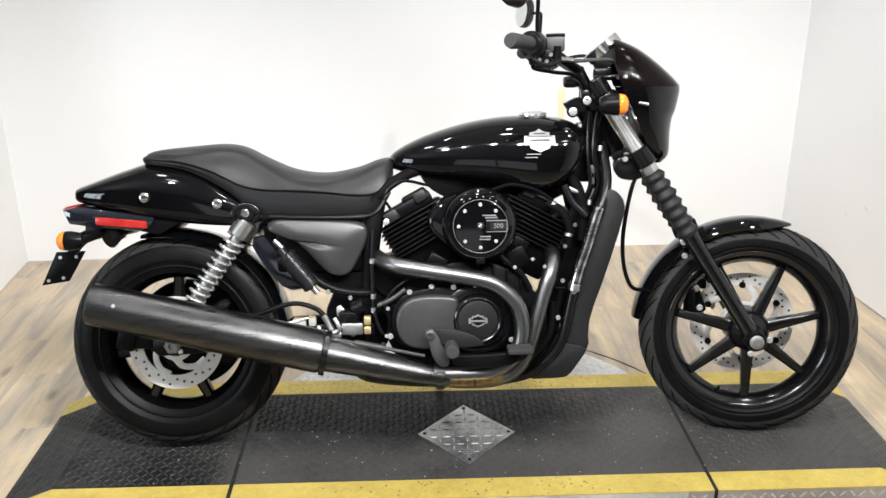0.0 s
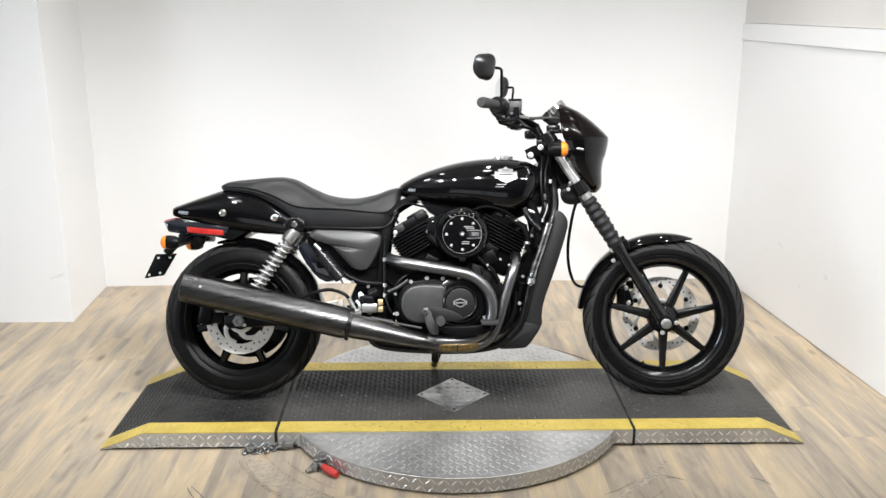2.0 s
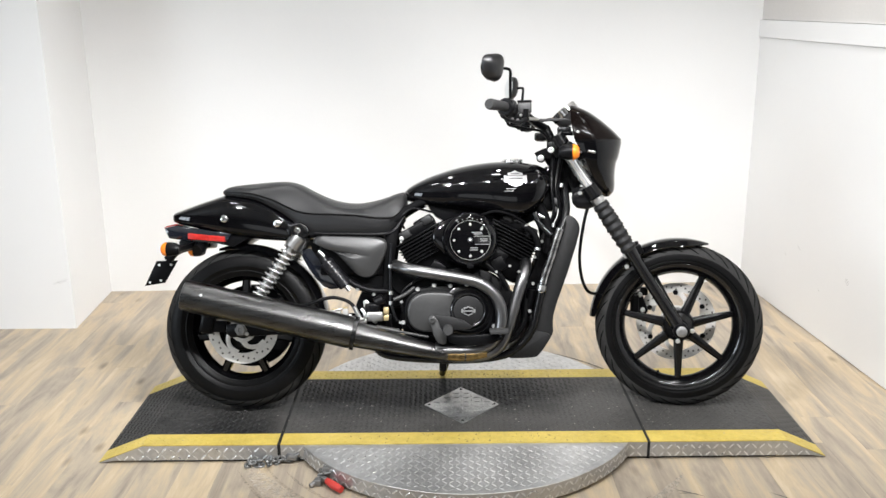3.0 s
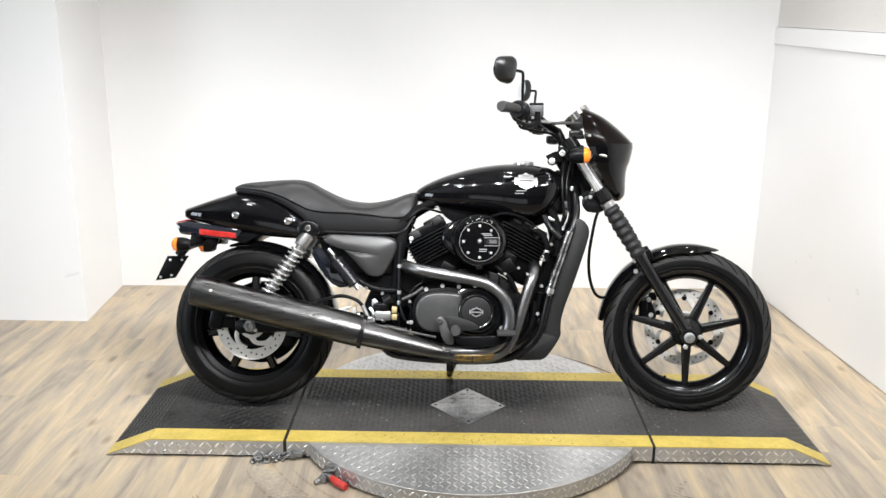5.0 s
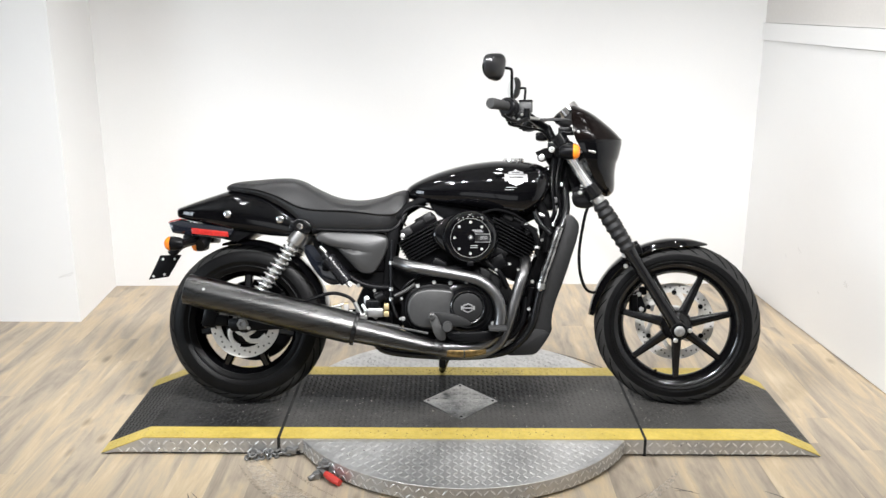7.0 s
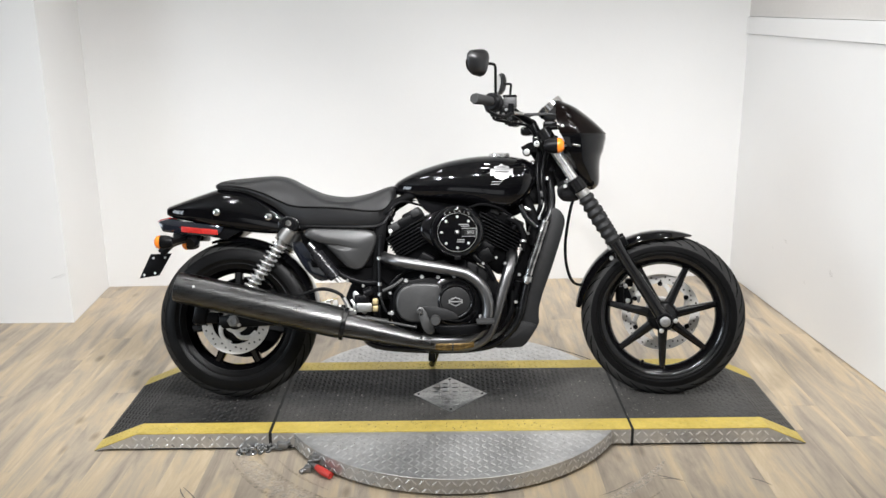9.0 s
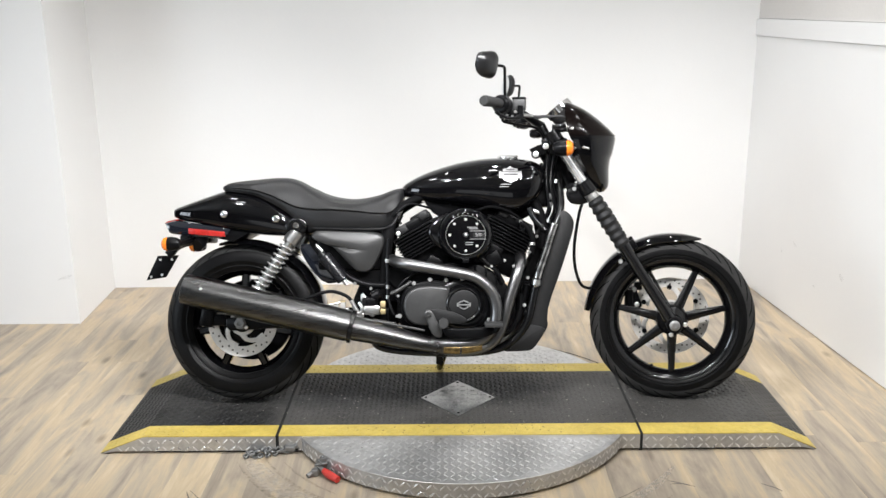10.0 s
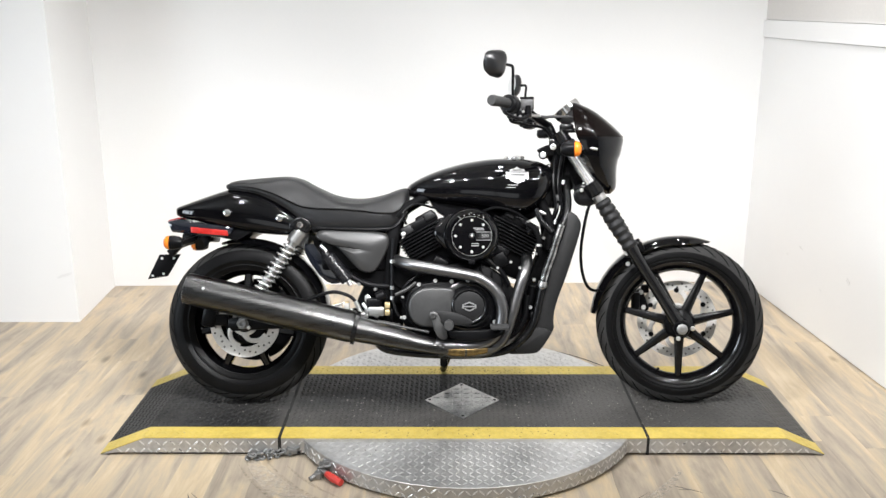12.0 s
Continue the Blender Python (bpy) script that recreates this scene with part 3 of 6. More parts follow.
    for y0, y1 in ((ys[0], ys[1]), (ys[2], ys[3])):
        tagged(part("stripe_tread", lozenges(tread_grid(lo + 0.01, hi - 0.01, y0 + 0.002, y1 - 0.002, 0.021, lift=lift), length=0.02, width=0.0056, height=0.0016), YELLOW, thing, "", 0), kind="stuff")
    skirt = []
    for i in range(int((hi - lo) / 0.0255)):
        x = lo + 0.013 + i * 0.0255
        for k in range(2):
            zz = 0.0175 + 0.027 * k
            if zz + 0.011 > lift(x)[0]:
                continue
            if slope is None and abs(x) < 0.52:
                continue
            skirt.append(((x, -EDGE, zz), Vector((0.7, 0, 0.7 if (i + k) % 2 else -0.7)), (0, -1, 0)))
    tagged(part("skirt_tread", lozenges(skirt, height=0.0015), ALUTREAD, thing, "", 0), kind="stuff")
    return thing


mid = runway("runway_section", -0.611, 0.5995, None, "black runway section with yellow edges across the turntable")
# Dark box on the skirt face, drawn for the shaded gap below it.
part("pin_slot", box(-0.575, -EDGE - 0.0016, 0.011, 0.055, 0.003, 0.010), DARKGAP, mid, "dark box standing in for the shaded gap below the skirt", 0)
runway("ramp", -1.066, -0.622, -1.213, "black tread ramp with yellow edges and diamond-plate skirt")
runway("ramp", 0.6095, 1.062, 1.192, "black tread ramp with yellow edges and diamond-plate skirt")
plate = tagged(new("centre_plate"), "bare diamond-plate steel inset set cornerwise, stretched in depth", "metal plate")
# Stretched in y and shifted forward to fit the camera's view.
PX, PY, HALF_X, HALF_Y = -0.006, -0.0145, 0.135, 0.15
part("plate", slab([(PX - HALF_X, PY), (PX, PY - HALF_Y), (PX + HALF_X, PY), (PX, PY + HALF_Y)], TOP, TOP + 0.003, 0.0008), PLATE, plate)
dashes = []
for i in range(-9, 10):
    for k in range(-9, 10):
        x, y = PX + 0.0185 * i, PY + 0.0185 * k
        if abs(x - PX) / HALF_X + abs(y - PY) / HALF_Y < 0.88 and (i + k) % 2 == 0:
            dashes.append(((x, y, TOP + 0.0028), (1, 0, 0) if i % 2 else (0, 1, 0), (0, 0, 1)))
tagged(part("tread", lozenges(dashes, length=0.025, width=0.0052, height=0.002), PLATE, plate, "", 0), kind="stuff")
for bx, by in ((PX - HALF_X + 0.018, PY), (PX + HALF_X - 0.018, PY), (PX, PY + HALF_Y - 0.02), (PX, PY - HALF_Y + 0.02)):
    bolt(plate, (bx, by, TOP + 0.003), (0, 0, 1), 0.005, 0.002, SATIN)
for k in range(3):
    part("engraved_line", box(-0.006, -0.098 - 0.010 * k, TOP + 0.0046, 0.052 - 0.012 * k, 0.0026, 0.0008), BADGE, plate)

# locking pins: a chain by the joint and a red-handled clamp on the disc's rim
pin = tagged(new("locking_clamp"), "zinc locking clamp with a red plastic handle lying on the floor", "clamp")
pin.location = (-0.44, -0.46, 0)
part("handle", tube([(0.0, 0.0, 0.02), (0.022, -0.022, 0.017), (0.05, -0.046, 0.014)], [0.010, 0.013, 0.011], 12), REDP, pin, "red plastic grip")
part("lever", box(-0.012, 0.012, 0.022, 0.05, 0.014, 0.01, 0.002, pose(0, 0, 0, 0, 0, -45)), ZINC, pin)
part("bracket", join(box(-0.002, 0.035, 0.025, 0.03, 0.022, 0.05, 0.003), box(-0.03, 0.005, 0.012, 0.022, 0.02, 0.022, 0.003), rod((-0.045, 0.0, 0.01), (-0.01, 0.04, 0.03), 0.006), box(-0.018, 0.03, 0.034, 0.012, 0.03, 0.012, 0.002, pose(0, 0, 0, 0, 20, 30)), rod((-0.03, 0.02, 0.03), (0.01, 0.02, 0.036), 0.004), rod((-0.052, -0.012, 0.008), (-0.035, 0.004, 0.012), 0.008)), ZINC, pin)
chain = tagged(new("pin_chain"), "short grey steel chain lying by the ramp joint", "chain")
chain.location = (-0.65, -0.325, 0)
rnd = random.Random(4)
for i in range(18):
    a = rnd.uniform(0, 6.28)
    cx, cy = -0.062 + 0.0078 * i + rnd.uniform(-0.006, 0.006), 0.011 * math.sin(i * 1.9) - 0.01 + 0.0022 * i
    ring = [(cx + 0.010 * math.cos(t) * math.cos(a) - 0.006 * math.sin(t) * math.sin(a), cy + 0.010 * math.cos(t) * math.sin(a) + 0.006 * math.sin(t) * math.cos(a), 0.006 + (i % 3) * 0.006 + 0.003 * math.sin(t)) for t in np.linspace(0, 2 * math.pi, 9)]
    part("link", tube(ring, 0.0042, 7, 2, False), ZINC, chain)
part("hook", join(box(0.075, 0.014, 0.022, 0.035, 0.022, 0.016, 0.004, pose(0, 0, 0, 0, 20, 20)), rod((0.055, 0.012, 0.012), (0.1, 0.02, 0.03), 0.006)), ZINC, chain)

def flecks(name, label, material, count, seed, place, big=1.0):
    """Loose grit: small flat irregular flakes, too many to count."""
    r = random.Random(seed)
    verts, faces = [], []
    for _ in range(count):
        x, y, z = place(r)
        size, turn, k = big * r.uniform(0.0012, 0.0034), r.uniform(0, 6.28), len(verts)
        base = [(x + size * r.uniform(0.6, 1.2) * math.cos(turn + a), y + size * r.uniform(0.6, 1.2) * math.sin(turn + a), z) for a in (0, 1.3, 2.7, 4.1, 5.2)]
        verts += base + [(x, y, z + size * 0.5)]
        faces += [(k + i, k + (i + 1) % 5, k + 5) for i in range(5)]
    me = bpy.data.meshes.new(name)
    me.from_pydata(verts, [], faces)
    me.materials.append(material)
    return tagged(new(name, me), label, "grit", kind="stuff")


flecks("grit", "pale grit scattered over the black runway", DUST_CHIP, 260, 5, lambda r: (r.uniform(-0.95, 0.95), r.gauss(-0.02, 0.12), TOP + 0.0005))
flecks("stripe_scuffs", "dark scuff flecks on the yellow stripes", SCUFF, 170, 8, lambda r: (max(-0.59, min(0.58, r.gauss(0.0, 0.2))), r.choice((-1, 1, 1)) * r.uniform(0.232, 0.297), TOP + 0.0008), 1.15)
flecks("dirt_flecks", "dark dirt flecks on the turntable plate", DIRT, 150, 6, lambda r: (r.uniform(-0.42, 0.42), r.choice((-1, 1)) * r.uniform(0.32, 0.42), 0.0602))

# wear on the floor round the turntable
def floor_band(points, width, z=0.0008):
    path = smooth_path([(x, y, z) for x, y in points], 6)
    bm, last = bmesh.new(), None
    for i, p in enumerate(path):
        d = (path[min(i + 1, len(path) - 1)] - path[max(i - 1, 0)]).normalized()
        n = Vector((-d.y, d.x, 0)) * width * (0.5 - 0.45 * abs(2 * i / (len(path) - 1) - 1) ** 3)
        pair = (bm.verts.new(p - n), bm.verts.new(p + n))
        if last:
            bm.faces.new((last[0], pair[0], pair[1], last[1]))
        last = pair
    return bm


def ring_points(r, a0, a1, n=9):
    return [(r * math.cos(radians(a)), r * math.sin(radians(a))) for a in np.linspace(a0, a1, n)]


part("scuff_mark", floor_band(ring_points(0.78, 200, 262), 0.075), DUST, floor_ob, "pale curved scuff on the boards", 0)
part("scuff_mark", floor_band(ring_points(0.80, 290, 330), 0.035), DUST, floor_ob, "pale curved scuff on the boards", 0)
for points, width in (([(0.645, -0.499), (0.68, -0.515), (0.725, -0.539)], 0.005), ([(0.648, -0.521), (0.68, -0.52), (0.71, -0.525)], 0.004), ([(-0.856, -0.547), (-0.842, -0.58), (-0.816, -0.619)], 0.004), ([(-0.848, -0.541), (-0.80, -0.60), (-0.761, -0.663)], 0.0035), ([(0.93, -0.52), (0.965, -0.545), (0.985, -0.57)], 0.005), ([(0.44, -0.62), (0.50, -0.585), (0.56, -0.535)], 0.003)):
    part("scratch", floor_band(points, width), DIRT, floor_ob, "", 0)
for r, a0, a1, w in ((0.735, 205, 250, 0.012), (0.825, 206, 258, 0.014), (0.69, 212, 236, 0.01), (0.87, 288, 318, 0.012)):
    part("rub_mark", floor_band(ring_points(r, a0, a1), w, 0.0012), RUBMARK, floor_ob, "grey curved rub mark on the boards", 0)
part("scratch", floor_band(ring_points(0.742, 31, 61), 0.006, 0.0012), DARKGAP, floor_ob, "thin dark curved scratch beside the turntable", 0)


# ---- motorcycle ----
from mathutils.bvhtree import BVHTree

bike = tagged(new("motorcycle"), "black cruiser motorcycle leaning on its side stand, low seat", "motorcycle")
bike.matrix_world = pose(0, -0.03, TOP + 0.002, -16.0, 0, 0)
RX, FX, AZ = -0.773, 0.771, 0.289
AXIS = Vector((-0.53, 0, 0.848)).normalized()
STEER = Matrix.Translation((0.41, 0, 0.80)) @ Matrix.Rotation(radians(-10.5), 4, AXIS) @ Matrix.Translation((-0.41, 0, -0.80))


def fit_to_view(x, y, z):
    """Shifts a point to fit the camera's view: lower off the spine, ends stretched."""
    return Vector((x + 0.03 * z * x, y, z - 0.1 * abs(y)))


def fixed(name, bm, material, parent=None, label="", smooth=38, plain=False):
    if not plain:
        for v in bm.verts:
            v.co = fit_to_view(*v.co)
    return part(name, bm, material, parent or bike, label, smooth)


def steered(name, bm, material, parent=None, label="", smooth=38):
    bm.transform(STEER)
    return part(name, bm, material, parent or bike, label, smooth)


def steered_bolt(parent, at, axis, r=0.007, h=0.005, material=None):
    at, axis = STEER @ Vector(at), STEER.to_3x3() @ Vector(axis)
    return bolt(parent, at, axis, r, h, material)


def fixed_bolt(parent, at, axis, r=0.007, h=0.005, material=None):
    return bolt(parent, fit_to_view(*at), axis, r, h, material)


def tyre_profile(R, rim, half, crown, n=14):
    """Section of a tyre: bead, bulging side wall, round tread, inside."""
    wall = R - crown
    beads = [(rim + 0.002, 0.80), (rim + 0.010, 0.87), (rim + 0.0115, 0.9), (rim + 0.0135, 0.9), (rim + 0.015, 0.885), (wall - 0.006, 0.975), (wall - 0.0045, 1.0), (wall - 0.002, 1.0)]
    pts = [(rim - 0.006, -half * 0.72)] + [(r, -half * k) for r, k in beads]
    for a in np.linspace(-90, 90, n):
        c, s = math.cos(radians(a)), math.sin(radians(a))
        pts.append((R - crown + crown * c ** 0.85 if c > 0 else R - crown, half * s))
    pts += [(r, half * k) for r, k in beads[::-1]] + [(rim - 0.006, half * 0.72)]
    return pts


def ring(profile, at, seg=72):
    return lathe(profile, at, (0, 1, 0), seg, closed=True)


def grooves(R, half, crown, at, count, lean, width=0.0052):
    """Sipes cut into the tread, as slim dark strips set just into the crown on both shoulders."""
    bm = bmesh.new()
    for i in range(count):
        a0 = 2 * math.pi * i / count
        for side in (-1, 1):
            last = None
            for k, s in enumerate(np.linspace(0.12, 0.93, 8)):
                ang = a0 + lean * s * s * 1.2 + (math.pi / count if side > 0 else 0)
                c = math.sqrt(max(0, 1 - s * s))
                r = R - crown + crown * c ** 0.85 + 0.0007
                pr = []
                thin = width * (1.15 - 0.75 * abs(s - 0.5) * 1.6)
                for w in (-thin, thin):
                    t = ang + w / R
                    pr.append(bm.verts.new((at[0] + r * math.cos(t), at[1] + side * half * s, at[2] + r * math.sin(t))))
                if last:
                    bm.faces.new((last[0], last[1], pr[1], pr[0]))
                last = pr
    return bm


def spoke(angle, r0, r1, w0, w1, y0, y1, t0, t1, at):
    """A cast spoke, boxed and tapered, from the hub out to the rim."""
    bm = bmesh.new()
    secs = []
    for f in (0, 0.5, 1):
        r, w, y, t = r0 + (r1 - r0) * f, w0 + (w1 - w0) * (f**0.8), y0 + (y1 - y0) * f, t0 + (t1 - t0) * f
        secs.append([bm.verts.new((r, y + t * v, w * u)) for u, v in ((-1, -0.6), (-0.55, -1), (0.55, -1), (1, -0.6), (1, 0.6), (0.55, 1), (-0.55, 1), (-1, 0.6))])
    for a, b in zip(secs, secs[1:]):
        for i in range(8):
            bm.faces.new((a[i], a[(i + 1) % 8], b[(i + 1) % 8], b[i]))
    bm.faces.new(secs[0])
    bm.faces.new(secs[-1][::-1])
    bm.transform(Matrix.Translation(at) @ Matrix.Rotation(-angle, 4, "Y"))
    return bm


def rotor(at, y, r_out, r_in, arms, sweep=0.4, thick=0.0045):
    """A brake disc: ring with drilled holes, and a spider of swept arms."""
    bits = [ring([(r_in, y), (r_out, y), (r_out, y + thick), (r_in, y + thick)], at, 64)]
    for i in range(arms):
        a = 2 * math.pi * i / arms + 0.35
        p = [Vector((at[0] + r * math.cos(a + tw), y + thick / 2 + at[1], at[2] + r * math.sin(a + tw))) for r, tw in ((r_in * 0.47, -sweep), (r_in * 0.74, -sweep * 0.6), (r_in * 0.93, 0.0), (r_in * 1.04, sweep * 0.5))]
        bm = tube(p, [0.012, 0.008, 0.0085, 0.013], 8, 4)
        for v in bm.verts:
            v.co.y = at[1] + y + thick / 2 + (v.co.y - at[1] - y - thick / 2) * 0.2
        bits.append(bm)
    bits.append(ring([(r_in * 0.3, y), (r_in * 0.55, y), (r_in * 0.55, y + thick), (r_in * 0.3, y + thick)], at, 40))
    return join(*bits)


def rotor_holes(at, y, r_out, r_in, count):
    bits = []
    for i in range(count):
        a = 2 * math.pi * i / count
        r = r_in + (r_out - r_in) * (0.3 + 0.4 * ((i % 3) / 2))
        bits.append(rod((at[0] + r * math.cos(a), at[1] + y - 0.0006, at[2] + r * math.sin(a)), (at[0] + r * math.cos(a), at[1] + y + 0.0004, at[2] + r * math.sin(a)), 0.0036, 8))
    return join(*bits)


def worn_tread(tyre, centre, R, depth):
    """Gives the running surface its dusty, scrubbed rubber."""
    tyre.data.materials.append(TREAD)
    for p in tyre.data.polygons:
        c = p.center - centre
        p.material_index = 1 if (c - AXLE * c.dot(AXLE)).length > R - depth else 0


# rear wheel
at = (RX, 0, 0.2905)
rear = fixed("rear_wheel", lathe([(0.0, -0.085), (0.03, -0.085), (0.034, -0.08), (0.034, -0.062), (0.07, -0.056), (0.078, -0.045), (0.078, 0.045), (0.034, 0.05), (0.034, 0.09), (0, 0.09)], at, (0, 1, 0), 32), SATIN, None, "black cast rear wheel", plain=True)
AXLE = Vector((0, 1, 0))
worn_tread(part("tyre", ring(tyre_profile(0.2855, 0.19, 0.070, 0.062), at), RUBBER, rear, "worn black rubber tyre"), Vector(at), 0.2855, 0.026)
part("tread_groove", grooves(0.2855, 0.070, 0.062, at, 26, 0.42), GROOVE, rear)
part("rim", ring([(0.198, -0.058), (0.203, -0.054), (0.192, -0.048), (0.183, -0.03), (0.179, 0.0), (0.183, 0.03), (0.192, 0.048), (0.203, 0.054), (0.198, 0.058), (0.187, 0.052), (0.178, 0.038), (0.169, 0.022), (0.166, 0), (0.169, -0.022), (0.178, -0.038), (0.187, -0.052)], at), RIM, rear)
for i in range(7):
    part("spoke", spoke(2 * math.pi * i / 7 - radians(65), 0.05, 0.17, 0.021, 0.0135, -0.03, -0.014, 0.022, 0.016, at), RIM, rear)
rd = part("brake_disc", rotor(at, -0.072, 0.123, 0.086, 5, 0.7), DISC, rear, "drilled steel brake disc")
part("drilled_holes", rotor_holes(at, -0.072, 0.123, 0.086, 36), HOLE, rd)
part("brake_caliper", join(box(RX - 0.118, -0.078, 0.318, 0.05, 0.05, 0.085, 0.01, pose(0, 0, 0, 0, 12, 0)), box(RX - 0.085, -0.088, 0.30, 0.06, 0.016, 0.04, 0.005)), SATIN, rear, "black rear brake caliper")
part("pulley", ring([(0.03, 0.088), (0.144, 0.088), (0.149, 0.085), (0.151, 0.09), (0.151, 0.112), (0.148, 0.115), (0.03, 0.115)], at, 64), SATIN, rear, "black belt pulley")

# front wheel, turned with the bars
at = (FX, 0, AZ)
front = steered("front_wheel", lathe([(0.0, -0.06), (0.026, -0.06), (0.03, -0.055), (0.046, -0.046), (0.055, -0.034), (0.057, -0.02), (0.057, 0.03), (0.04, 0.05), (0.03, 0.07), (0, 0.07)], at, (0, 1, 0), 32), FRAMEB, None, "black seven-spoke cast front wheel")
AXLE = STEER.to_3x3() @ Vector((0, 1, 0))
worn_tread(steered("tyre", ring(tyre_profile(0.2925, 0.218, 0.051, 0.05), at), RUBBER, front, "black rubber tyre with curved grooves"), STEER @ Vector(at), 0.2925, 0.038)
steered("tread_groove", grooves(0.2925, 0.051, 0.05, at, 30, -0.34, 0.0068), GROOVE, front)
steered("rim", ring([(0.221, -0.042), (0.226, -0.039), (0.216, -0.034), (0.208, -0.02), (0.203, 0), (0.208, 0.02), (0.216, 0.034), (0.226, 0.039), (0.221, 0.042), (0.213, 0.039), (0.2065, 0.035), (0.197, 0.02), (0.19, 0.012), (0.186, 0), (0.19, -0.012), (0.197, -0.02), (0.2065, -0.035), (0.213, -0.039)], at), RIM, front)
for i in range(7):
    steered("spoke", spoke(radians(-90 + 360 / 7 * i), 0.03, 0.192, 0.0185, 0.0105, -0.022, -0.008, 0.014, 0.013, at), FRAMEB, front)
steered("valve_stem", rod((FX + 0.2 * math.cos(radians(-112)), -0.006, AZ + 0.2 * math.sin(radians(-112))), (FX + 0.18 * math.cos(radians(-112.5)), -0.014, AZ + 0.18 * math.sin(radians(-112.5))), 0.0048, 10, 0.001), SATIN, front)
rd = steered("brake_disc", rotor(at, 0.062, 0.142, 0.108, 6, 0.45), DISC, front, "drilled steel brake disc")
steered("drilled_holes", rotor_holes(at, 0.062, 0.142, 0.108, 48), HOLE, rd)
for i in range(6):
    a = 2 * math.pi * i / 6 + 0.55
    steered("carrier_button", rod((FX + 0.1075 * math.cos(a), 0.054, AZ + 0.1075 * math.sin(a)), (FX + 0.1075 * math.cos(a), 0.061, AZ + 0.1075 * math.sin(a)), 0.009, 12), SATIN, rd)


def fork_x(z):
    return FX - (z - AZ + 0.005) * 0.625


def fork_pt(y, z, off=0.0):
    return (fork_x(z) + off, y, z)


# fork legs with rubber boots
for y in (-0.100, 0.100):
    leg = steered("fork_leg", tube([fork_pt(y, 0.272), fork_pt(y, 0.30), fork_pt(y, 0.38), fork_pt(y, 0.47), fork_pt(y, 0.565)], [0.019, 0.0225, 0.0205, 0.0205, 0.0225], 18), RIM, None, "satin black lower fork leg")
    prof = []
    lo, hi = Vector(fork_pt(y, 0.562)), Vector(fork_pt(y, 0.728))
    h = (hi - lo).length
    prof.append((0.022, 0))
    for k in range(7):
        f, wide = k / 7, 0.0325 - 0.0035 * abs(k - 3.5) / 3.5
        prof += [(wide * 0.76, h * (f + 0.008)), (wide * 0.97, h * (f + 0.055)), (wide, h * (f + 0.07)), (wide * 0.97, h * (f + 0.085)), (wide * 0.78, h * (f + 0.13))]
    prof.append((0.02, h))
    steered("boot", lathe(prof, lo, hi - lo, 24), BOOT, leg, "ribbed rubber fork boot")
    steered("collar", rod(fork_pt(y, 0.728), fork_pt(y, 0.748), 0.0225, 20, 0.002), STEEL, leg)
    steered("stanchion", rod(fork_pt(y, 0.74), fork_pt(y, 0.965), 0.0185, 20), FORKT, leg, "polished fork tube")
    steered("axle_clamp", lathe([(0.0, -0.03), (0.024, -0.03), (0.028, -0.024), (0.028, 0.02), (0.02, 0.026), (0, 0.026)], (FX, y, AZ - 0.004), (0, 1, 0), 24), SATIN, leg)
    s = -1 if y < 0 else 1
    part("axle_nut", lathe([(0.0, 0), (0.017, 0), (0.0185, 0.003), (0.0185, 0.008), (0.014, 0.0108), (0.006, 0.011), (0.0055, 0.0095), (0.0, 0.0095)], STEER @ Vector((FX, y + s * 0.029, AZ - 0.004)), STEER.to_3x3() @ Vector((0, s, 0)), 18), ZINC, leg)
    steered_bolt(leg, (FX + 0.038, y + s * 0.004, AZ - 0.005), (0, s, 0), 0.008, 0.006)
    steered_bolt(leg, (FX - 0.012, y + s * 0.02, AZ - 0.038), (0, s, 0), 0.008, 0.006)
cal = steered("brake_caliper", join(box(FX - 0.135, 0.075, AZ + 0.065, 0.05, 0.06, 0.085, 0.01, pose(0, 0, 0, 0, -20, 0)), box(FX - 0.115, 0.075, AZ + 0.11, 0.03, 0.04, 0.03, 0.006), rod((FX - 0.15, 0.04, AZ + 0.04), (FX - 0.15, 0.04, AZ + 0.1), 0.016)), SATIN, None, "black front brake caliper")
steered_bolt(cal, (FX - 0.13, 0.044, AZ + 0.10), (0, -1, 0), 0.009, 0.006)
steered_bolt(cal, (FX - 0.12, 0.044, AZ + 0.045), (0, -1, 0), 0.009, 0.006)
steered("caliper_bracket", prism(rounded([(FX - 0.10, AZ + 0.11), (FX - 0.075, AZ + 0.10), (FX - 0.07, AZ + 0.04), (FX - 0.085, AZ + 0.03), (FX - 0.09, AZ + 0.07)], 1), 0.07, 0.078), STEEL, cal)


